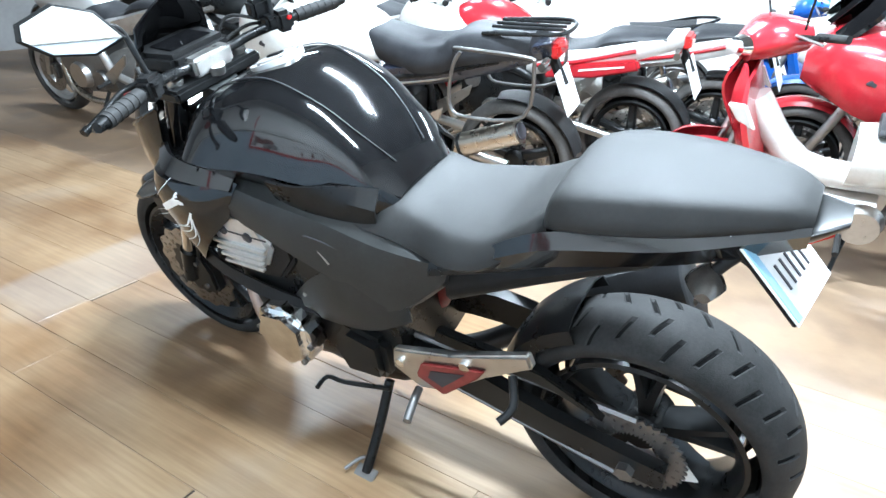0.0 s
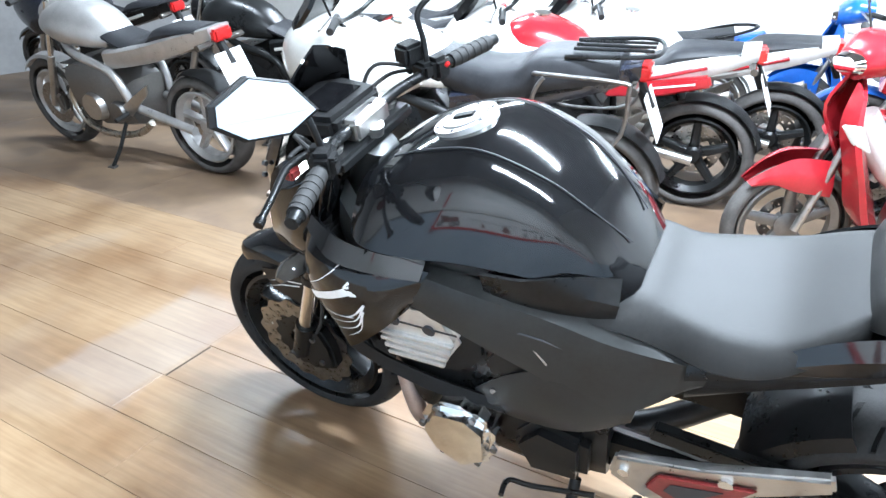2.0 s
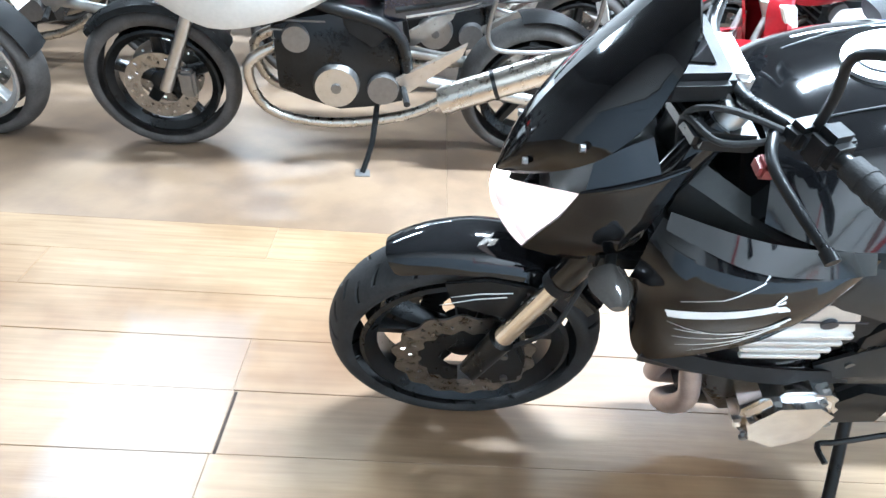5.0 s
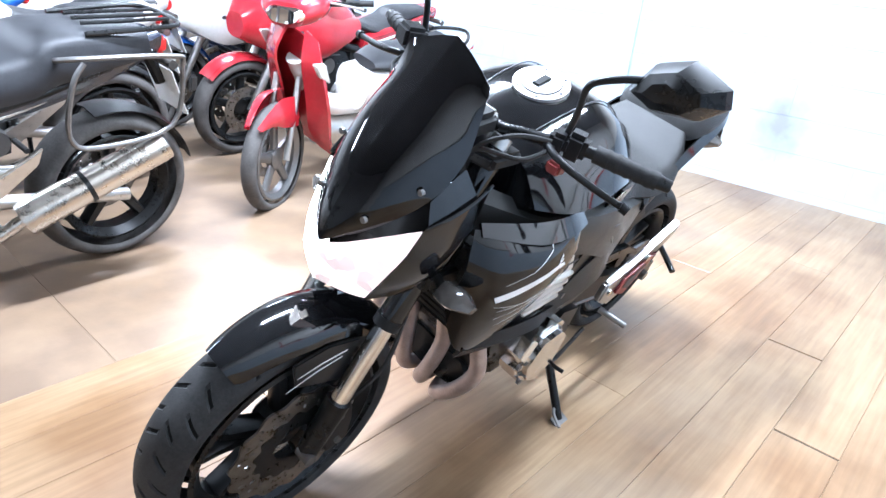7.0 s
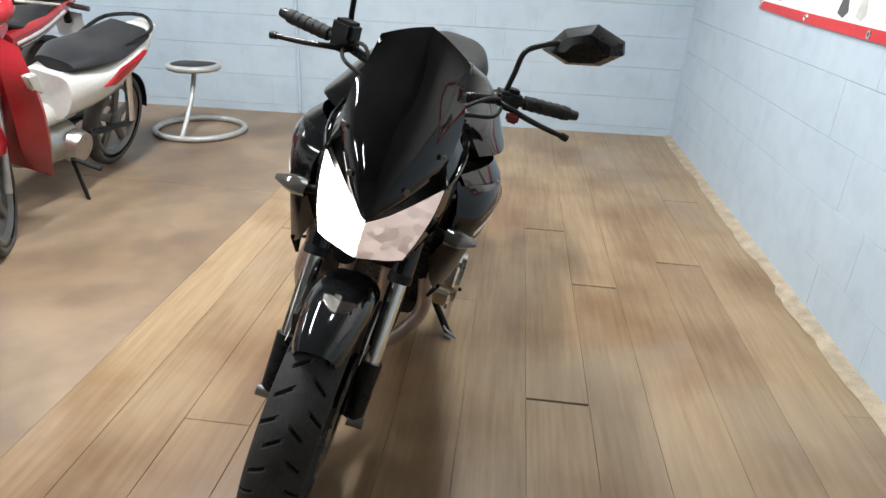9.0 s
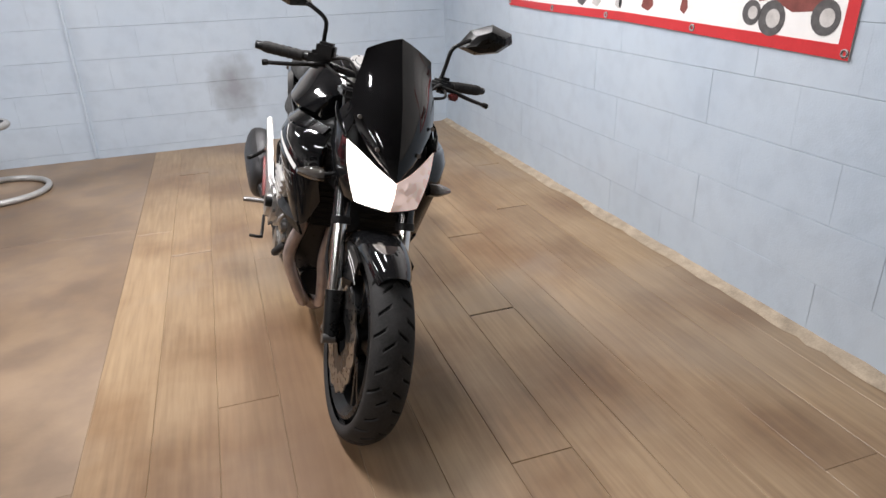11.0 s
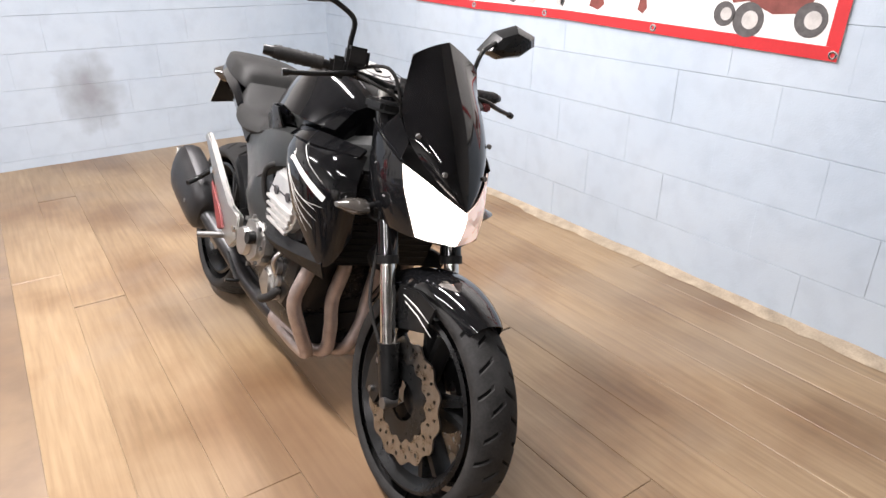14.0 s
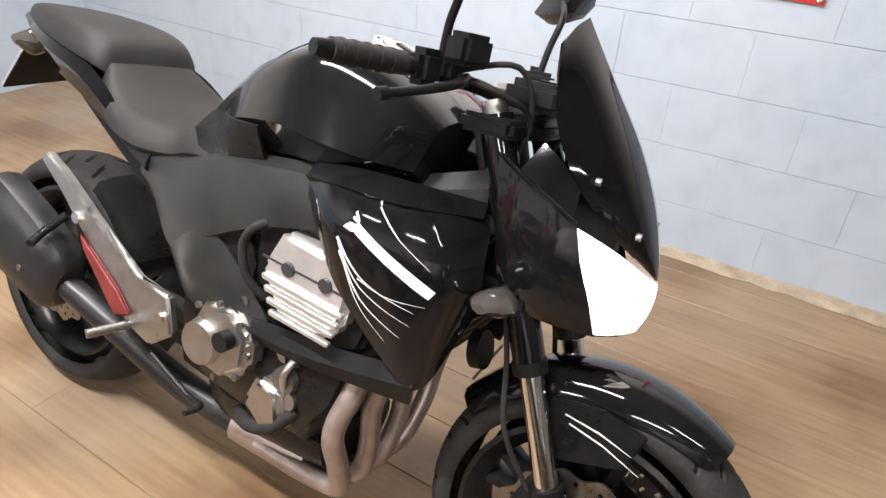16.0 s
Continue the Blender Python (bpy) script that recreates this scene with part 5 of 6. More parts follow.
part("mudguard", hull_y([(-0.3, [(0, 0.7), (0.1, 0.69), (0.12, 0.62), (0.08, 0.58), (0, 0.6)]), (-0.5, [(0, 0.76), (0.09, 0.75), (0.1, 0.71), (0.06, 0.69), (0, 0.7)]), (-0.7, [(0, 0.82), (0.06, 0.82), (0.07, 0.8), (0.04, 0.78), (0, 0.78)])], 3, 2), PLASTIC, bike)
part("shock", tube([(0.04, -0.16, 0.42), (0.04, -0.24, 0.62)], 0.03, 14, 1), REDPART, bike)
part("chain_guard", slab([(-0.25, 0.46), (-0.55, 0.45), (-0.66, 0.4), (-0.64, 0.43), (-0.52, 0.485), (-0.26, 0.5)], "x", -0.125, -0.1, 0.004), SATIN, bike)
# footrest hangers: alloy with a red heel plate
for sx in (-1, 1):
    hang = part("footrest_hanger", slab([(-0.13, 0.42), (-0.15, 0.5), (-0.25, 0.5), (-0.36, 0.57), (-0.5, 0.655), (-0.56, 0.69), (-0.58, 0.665), (-0.5, 0.615), (-0.38, 0.51), (-0.27, 0.39), (-0.2, 0.37)] if sx > 0 else
                [(-0.2, 0.45), (-0.21, 0.51), (-0.36, 0.555), (-0.54, 0.645), (-0.55, 0.61), (-0.44, 0.54), (-0.34, 0.43), (-0.27, 0.41)], "x", sx * 0.2, sx * 0.222, 0.006), ALLOY, bike, "bare alloy footrest hanger")
    part("heel_plate", slab([(-0.25, 0.42), (-0.29, 0.46), (-0.43, 0.55), (-0.41, 0.51), (-0.3, 0.4)] if sx > 0 else [(-0.27, 0.46), (-0.29, 0.51), (-0.45, 0.565), (-0.43, 0.53), (-0.34, 0.43)], "x", sx * 0.222, sx * 0.23, 0.004), REDPART, hang, "red heel plate")
    if sx < 0:
        part("heel_cutout", slab([(-0.305, 0.475), (-0.315, 0.5), (-0.4, 0.53), (-0.34, 0.46)], "x", -0.2305, -0.232, 0.0), BARS, hang)
    part("footpeg", tube([(sx * 0.215, -0.26, 0.395), (sx * 0.26, -0.27, 0.392), (sx * 0.3, -0.282, 0.388)], 0.01, 10, 2), STEEL, hang, "ribbed steel footpeg")
    part("pedal", tube([(sx * 0.225, -0.18, 0.36), (sx * 0.24, -0.05, 0.33), (sx * 0.25, 0.0, 0.335), (sx * 0.29, 0.0, 0.337)], 0.006, 8, 4), SATIN, hang)
    part("passenger_peg", tube([(sx * 0.21, -0.5, 0.56), (sx * 0.25, -0.52, 0.52), (sx * 0.285, -0.505, 0.505)], 0.009, 10, 3), SATIN, hang)
    bolt(hang, (sx * 0.222, -0.16 if sx > 0 else -0.23, 0.45 if sx > 0 else 0.48), 0.011, "x", sx, CHROME)
    bolt(hang, (sx * 0.222, -0.44 if sx > 0 else -0.4, 0.575 if sx > 0 else 0.55), 0.013, "x", sx, CHROME)
# side stand, foot on the floor
stand = part("side_stand", tube([(-0.16, -0.12, 0.29), (-0.24, -0.12, 0.18), (-0.312, -0.115, 0.09)], 0.013, 10, 3), SATIN, bike, "black side stand, folded out")
part("stand_foot", block((-0.318, -0.115, 0.087), (0.04, 0.06, 0.008), 0.002, (0, -15, 0)), STEEL, stand)
part("stand_tab", tube([(-0.285, -0.115, 0.12), (-0.3, -0.09, 0.115), (-0.34, -0.07, 0.108)], 0.005, 8, 3), STEEL, stand)
# front indicators
for sx in (-1, 1):
    part("front_indicator", tube([(sx * 0.13, 0.5, 0.735), (sx * 0.17, 0.51, 0.73)], 0.01, 10, 1), PLASTIC, bike, "front indicator on a short stalk")
    ind = [[(0.165, 0.54, 0.73), (0.165, 0.51, 0.752), (0.165, 0.48, 0.73), (0.165, 0.51, 0.71)],
           [(0.2, 0.545, 0.732), (0.2, 0.51, 0.754), (0.2, 0.475, 0.732), (0.2, 0.51, 0.712)],
           [(0.24, 0.52, 0.735), (0.24, 0.508, 0.742), (0.24, 0.495, 0.735), (0.24, 0.508, 0.728)]]
    ib = loft(ind, 4, 3, closed=True)
    part("indicator_lens", ib if sx > 0 else flip(ib), AMBER, bike, "smoked indicator body")

# ---- parked motorcycles ----


def strip_of(points, t, material, parent, name, label="", sub=4):
    return part(name, tube(points, t, 10, sub), material, parent, label)


def road_bike(m, label, c_tank, c_tail, c_fair, wb=1.42, fair="none", rack=False, disc=True, silver=False, exhaust_side=-1, group="parked motorcycles", c_guard=None, plate=True, red_side=False):
    """A parked road motorcycle, leaning on its side stand; y forward, origin on the floor midway between the wheels."""
    b = thing("parked_motorcycle", m, label, "motorcycle", group)
    fa, ra = (0, wb / 2, 0.3), (0, -wb / 2, 0.305)
    metal = SILVER if silver else SATIN
    for nm, c, w in (("front_wheel", fa, 0.1), ("rear_wheel", ra, 0.13)):
        wh = wheel(nm, c, 0.215, w * 0.85, SILVER if silver else SATIN, b, spokes=5, twin=False)
        part("tyre", tyre_mesh(c, 0.3 if nm[0] == "f" else 0.305, w * 1.15, 0.088), RUBBER_OLD, wh)
        if disc:
            for sx in ((-1, 1) if nm[0] == "f" else (1,)):
                part("brake_disc", petal_disc((sx * 0.06, c[1], c[2]), 0.08, 0.14, 0.005, 0, 72), DISC, wh)
    for sx in (-1, 1):
        leg = part("fork_leg", tube([(sx * 0.09, fa[1] - 0.02, 0.3), (sx * 0.09, fa[1] - 0.17, 0.64)], 0.024, 12, 1), ALLOY, b)
        part("stanchion", tube([(sx * 0.09, fa[1] - 0.17, 0.64), (sx * 0.09, fa[1] - 0.32, 0.98)], 0.018, 12, 1), CHROME, leg)
        if disc:
            part("caliper", block((sx * 0.085, fa[1] - 0.11, 0.33), (0.05, 0.06, 0.11), 0.012), STEEL, leg)
    g = shell(lathe([(-0.062, 0.3), (-0.05, 0.32), (0, 0.33), (0.05, 0.32), (0.062, 0.3)], fa, 20, 40, 150), 0.004)
    part("front_mudguard", g, c_guard or c_tank, b)
    # frame, engine, swingarm
    for sx in (-1, 1):
        strip_of([(sx * 0.04, fa[1] - 0.3, 0.85), (sx * 0.17, 0.15, 0.72), (sx * 0.17, -0.15, 0.62), (sx * 0.15, -0.22, 0.42)], 0.025, metal, b, "frame_tube")
        strip_of([(sx * 0.12, -0.1, 0.72), (sx * 0.11, -0.45, 0.76), (sx * 0.08, -0.8, 0.82)], 0.014, metal, b, "subframe_tube")
        strip_of([(sx * 0.12, -0.2, 0.4), (sx * 0.12, ra[1], 0.31)], 0.026, metal if silver else ALLOY, b, "swingarm", sub=1)
        part("footpeg", tube([(sx * 0.18, -0.2, 0.38), (sx * 0.28, -0.21, 0.37)], 0.013, 8, 1), RUBBER, b)
        part("hanger", slab([(-0.16, 0.42), (-0.22, 0.36), (-0.42, 0.52), (-0.44, 0.58)], "x", sx * 0.165, sx * 0.18, 0.005), ALLOY, b)
    eng = part("engine", hull_y([(0.28, [(0, 0.62), (0.16, 0.61), (0.18, 0.5), (0.15, 0.36), (0, 0.33)]), (0.05, [(0, 0.68), (0.17, 0.67), (0.2, 0.5), (0.17, 0.28), (0, 0.25)]),
                                (-0.2, [(0, 0.55), (0.13, 0.54), (0.15, 0.45), (0.13, 0.3), (0, 0.27)])], 2, 2), STEEL if silver else SATIN, b, angle=30)
    for sx in (-1, 1):
        part("engine_cover", tube([(sx * 0.17, 0.06, 0.4), (sx * 0.225, 0.06, 0.4)], 0.095, 24, 1, 0.08), ALLOY, eng)
        part("sprocket_cover", tube([(sx * 0.14, -0.12, 0.38), (sx * 0.2, -0.12, 0.38)], 0.07, 20, 1, 0.06), STEEL, eng)
    for k in range(5):
        part("cooling_fin", block((0, 0.19, 0.5 + 0.035 * k), (0.36, 0.2, 0.007), 0.002), STEEL, eng)
    for sx in (-1, 1):
        strip_of([(sx * 0.08, 0.28, 0.5), (sx * 0.1, 0.4, 0.42), (sx * 0.11, 0.34, 0.24), (sx * 0.13, 0.1, 0.19), (sx * 0.15, -0.2, 0.24), (sx * 0.17, -0.38, 0.34)], 0.021, EXH, b, "exhaust_pipe")
    muf = part("muffler", tube([(exhaust_side * 0.175, -0.36, 0.33), (exhaust_side * 0.19, -0.42, 0.365), (exhaust_side * 0.215, -0.82, 0.53), (exhaust_side * 0.215, -0.84, 0.54)], 0.058, 20, 1), EXH, b, "brushed metal muffler")
    part("muffler_end", tube([(exhaust_side * 0.215, -0.835, 0.537), (exhaust_side * 0.216, -0.85, 0.543)], 0.04, 16, 1), BARS, muf)
    part("muffler_strap", tube([(exhaust_side * 0.199, -0.55, 0.418), (exhaust_side * 0.2, -0.565, 0.424)], 0.061, 20, 1), SATIN, muf)
    # tank, seat, tail
    part("fuel_tank", hull_y([(-0.12, [(0, 0.83), (0.07, 0.825), (0.11, 0.79), (0.1, 0.74), (0, 0.73)]), (0.0, [(0, 0.93), (0.1, 0.915), (0.16, 0.84), (0.15, 0.75), (0, 0.73)]),
                              (0.2, [(0, 0.99), (0.12, 0.97), (0.2, 0.88), (0.18, 0.77), (0, 0.75)]), (0.36, [(0, 0.95), (0.1, 0.94), (0.17, 0.88), (0.15, 0.81), (0, 0.79)]),
                              (0.42, [(0, 0.9), (0.07, 0.895), (0.1, 0.87), (0.09, 0.84), (0, 0.83)])], 4, 3), c_tank, b)
    part("filler_cap", tube([(0, 0.18, 0.985), (0, 0.178, 1.0)], 0.045, 20, 1), CHROME, b)
    if rack:
        part("seat", hull_y([(-0.03, [(0, 0.9), (0.09, 0.895), (0.13, 0.86), (0.12, 0.77), (0, 0.75)]), (-0.26, [(0, 0.855), (0.11, 0.852), (0.16, 0.82), (0.165, 0.72), (0, 0.7)]), (-0.42, [(0, 0.875), (0.115, 0.872), (0.165, 0.84), (0.168, 0.74), (0, 0.72)]),
                             (-0.52, [(0, 0.925), (0.115, 0.922), (0.155, 0.89), (0.16, 0.78), (0, 0.76)]), (-0.84, [(0, 0.935), (0.1, 0.932), (0.13, 0.9), (0.13, 0.84), (0, 0.83)])], 4, 3), VINYL_OLD, b, "broad stepped dark vinyl seat")
    else:
        part("seat", hull_y([(-0.08, [(0, 0.84), (0.08, 0.835), (0.12, 0.8), (0, 0.75)]), (-0.3, [(0, 0.79), (0.1, 0.785), (0.15, 0.75), (0, 0.72)]), (-0.46, [(0, 0.83), (0.1, 0.825), (0.14, 0.78), (0, 0.74)]),
                             (-0.56, [(0, 0.885), (0.1, 0.88), (0.13, 0.83), (0, 0.79)]), (-0.84, [(0, 0.9), (0.08, 0.895), (0.1, 0.87), (0, 0.84)])], 4, 3), VINYL_OLD, b)
    tl = part("tail_panel", hull_y([(-0.12, [(0, 0.74), (0.15, 0.74), (0.17, 0.7), (0.15, 0.63), (0, 0.62)]), (-0.4, [(0, 0.79), (0.15, 0.79), (0.165, 0.75), (0.14, 0.68), (0, 0.67)]),
                                    (-0.7, [(0, 0.86), (0.12, 0.86), (0.13, 0.83), (0.11, 0.76), (0, 0.75)]), (-0.92, [(0, 0.905), (0.07, 0.905), (0.08, 0.89), (0.06, 0.84), (0, 0.83)])], 3, 2), c_tail, b)
    part("tail_light", block((0, -0.93, 0.86), (0.13, 0.05, 0.065), 0.012), REDLENS, tl, "red tail light")
    if not silver:
        trim_paint = SATIN if rack else RED if c_tail is WHITE else WHITE
        for sx in (-1, 1):
            strip_of([(sx * 0.164, -0.16, 0.69), (sx * 0.158, -0.4, 0.735), (sx * 0.126, -0.7, 0.815)], 0.013, trim_paint, tl, "tail_stripe")
            strip_of([(sx * 0.162, -0.2, 0.665), (sx * 0.152, -0.4, 0.705), (sx * 0.13, -0.58, 0.76)], 0.007, ALLOY, tl, "tail_stripe")
            part("cylinder", tube([(sx * 0.1, 0.2, 0.58), (sx * 0.205, 0.2, 0.58)], 0.055, 20, 1, 0.05), STEEL, eng)
            part("side_cover", slab([(-0.14, 0.6), (-0.06, 0.7), (0.04, 0.7), (0.02, 0.6), (-0.08, 0.54)], "x", sx * 0.15, sx * 0.19, 0.012), PLASTIC, b)
            bolt(eng, (sx * 0.225, 0.06, 0.4), 0.02, "x", sx)
    part("rear_mudguard", shell(lathe([(-0.07, 0.32), (0, 0.335), (0.07, 0.32)], ra, 14, 75, 165), 0.004), PLASTIC, b)
    if plate:
        bm = block((0, 0, 0), (0.2, 0.004, 0.2), 0.0015)
        bm.transform(Matrix.Translation((0, -0.985, 0.68)) @ Euler((radians(-22), 0, 0)).to_matrix().to_4x4())
        pl = part("number_plate", bm, PLATE, b, "white number plate")
        part("plate_bracket", tube([(0, -0.9, 0.83), (0, -0.965, 0.7)], 0.025, 8, 1), PLASTIC, pl)
    for sx in (-1, 1):
        part("rear_indicator", tube([(sx * 0.06, -0.9, 0.82), (sx * 0.13, -0.91, 0.82), (sx * 0.17, -0.91, 0.82)], 0.018, 10, 2), AMBER, b)
    # front end
    bar = part("handlebar", tube([(-0.36, wb / 2 - 0.42, 1.03), (-0.2, wb / 2 - 0.36, 1.05), (-0.08, wb / 2 - 0.31, 1.0), (0.08, wb / 2 - 0.31, 1.0), (0.2, wb / 2 - 0.36, 1.05), (0.36, wb / 2 - 0.42, 1.03)], 0.012, 10, 5), CHROME if silver else SATIN, b)
    for sx in (-1, 1):
        part("grip", tube([(sx * 0.25, wb / 2 - 0.385, 1.043), (sx * 0.37, wb / 2 - 0.425, 1.029)], 0.017, 10, 1), RUBBER, bar)
        part("lever", tube([(sx * 0.18, wb / 2 - 0.32, 1.04), (sx * 0.34, wb / 2 - 0.35, 1.02)], 0.006, 8, 1), ALLOY, bar)
        st = part("mirror", tube([(sx * 0.2, wb / 2 - 0.33, 1.05), (sx * 0.24, wb / 2 - 0.32, 1.15), (sx * 0.3, wb / 2 - 0.34, 1.22)], 0.006, 8, 4), SATIN, b)
        part("mirror_head", hull_y([(wb / 2 - 0.36, [(0, 1.26), (0.07, 1.255), (0.08, 1.22), (0.06, 1.19), (0, 1.185)]), (wb / 2 - 0.3, [(0, 1.24), (0.04, 1.24), (0.05, 1.22), (0.04, 1.205), (0, 1.2)])], 2, 3), SATIN, st).location.x = sx * 0.32
    if fair == "none":
        hl = part("headlight", lathe_y([(0.0, 0.085), (0.04, 0.085), (0.1, 0.06), (0.12, 0.02)], (0, wb / 2 - 0.2, 0.88)), c_fair, b)
        part("lens", tube([(0, wb / 2 - 0.2, 0.88), (0, wb / 2 - 0.19, 0.88)], 0.083, 24, 1), MIRROR, hl)
    else:
        full = fair == "full"
        f = part("fairing", hull_y([(wb / 2 + 0.06, [(0, 0.86), (0.05, 0.855), (0.08, 0.8), (0.06, 0.74), (0, 0.72)]), (wb / 2 - 0.05, [(0, 0.98), (0.13, 0.95), (0.19, 0.84), (0.16, 0.7), (0, 0.68)]),
                                    (wb / 2 - 0.25, [(0, 1.0), (0.17, 0.97), (0.25, 0.84), (0.22, 0.62 if not full else 0.42), (0, 0.66)]),
                                    (wb / 2 - 0.45, [(0, 0.93), (0.18, 0.9), (0.25, 0.8), (0.22, 0.64 if not full else 0.3), (0, 0.7)]),
                                    (wb / 2 - 0.62, [(0, 0.9), (0.17, 0.87), (0.225, 0.8), (0.2, 0.7 if not full else 0.3), (0, 0.72)]), (wb / 2 - 0.74, [(0, 0.88), (0.16, 0.86), (0.2, 0.82), (0.18, 0.77 if not full else 0.35), (0, 0.74)])], 4, 3), c_fair, b, angle=35)
        part("screen", shell(loft([[(0, wb / 2 + 0.0, 0.98), (0.08, wb / 2 - 0.03, 0.97), (0.14, wb / 2 - 0.1, 0.95)], [(0, wb / 2 - 0.1, 1.1), (0.08, wb / 2 - 0.13, 1.09), (0.14, wb / 2 - 0.2, 1.06)],
                                   [(0, wb / 2 - 0.17, 1.2), (0.06, wb / 2 - 0.18, 1.19), (0.11, wb / 2 - 0.24, 1.16)]], 3, 3, mirror=True, caps=False), 0.003), SCREEN, f)
        for sx in (-1, 1):
            part("headlight", lathe_y([(0.0, 0.055), (0.03, 0.045), (0.04, 0.0)], (sx * 0.065, wb / 2 + 0.0, 0.83)), MIRROR, f, "round headlight lens")
            part("fairing_slot", slab([(wb / 2 - 0.2, 0.8), (wb / 2 - 0.36, 0.735), (wb / 2 - 0.38, 0.75), (wb / 2 - 0.22, 0.82)], "x", sx * 0.236, sx * 0.252, 0.004), BARS, f)
    if red_side:
        for sx in (-1, 1):
            side = part("rear_side_panel", slab([(-0.22, 0.63), (-0.26, 0.7), (-0.72, 0.785), (-0.74, 0.73), (-0.5, 0.66)], "x", sx * 0.13, sx * 0.176, 0.012), RED, tl, "dark red rear side panel")
            part("script_bar", slab([(-0.42, 0.69), (-0.42, 0.7), (-0.66, 0.745), (-0.66, 0.737)], "x", sx * 0.176, sx * 0.178, 0), DECAL, side, smooth=False)
    if rack:
        rk = part("luggage_rack", tube([(-0.13, -0.62, 0.93), (-0.14, -0.9, 0.95), (-0.08, -0.98, 0.95), (0.08, -0.98, 0.95), (0.14, -0.9, 0.95), (0.13, -0.62, 0.93)], 0.009, 8, 4), SATIN, b, "black tubular luggage rack")
        for sx in (-1, 1):
            part("pannier_rail", tube([(sx * 0.16, -0.5, 0.86), (sx * 0.22, -0.56, 0.88), (sx * 0.24, -0.86, 0.88), (sx * 0.24, -0.9, 0.84), (sx * 0.24, -0.86, 0.62), (sx * 0.24, -0.58, 0.58), (sx * 0.23, -0.5, 0.63), (sx * 0.23, -0.52, 0.8), (sx * 0.23, -0.56, 0.87)], 0.009, 8, 4), STEEL, rk, "steel pannier rail")
        for k in range(3):
            part("rack_bar", tube([(-0.06 + 0.06 * k, -0.64, 0.945), (-0.06 + 0.06 * k, -0.96, 0.955)], 0.007, 8, 1), SATIN, rk)
    stand_ = part("side_stand", tube([(-0.14, -0.1, 0.3), (-0.22, -0.08, 0.16), (-0.285, -0.04, 0.052)], 0.012, 8, 2), SATIN, b)
    part("stand_foot", block((-0.288, -0.04, 0.05), (0.04, 0.06, 0.008), 0.002, (0, -10, 0)), STEEL, stand_)
    return b


def lathe_y(profile, centre, seg=24):
    """A round body along y: profile of (distance back, radius)."""
    cx, cy, cz = centre
    rows = [[(cx + r * math.cos(2 * math.pi * k / seg), cy - d, cz + r * math.sin(2 * math.pi * k / seg)) for k in range(seg)] for d, r in profile]
    return skin(bmesh.new(), rows, True, True)


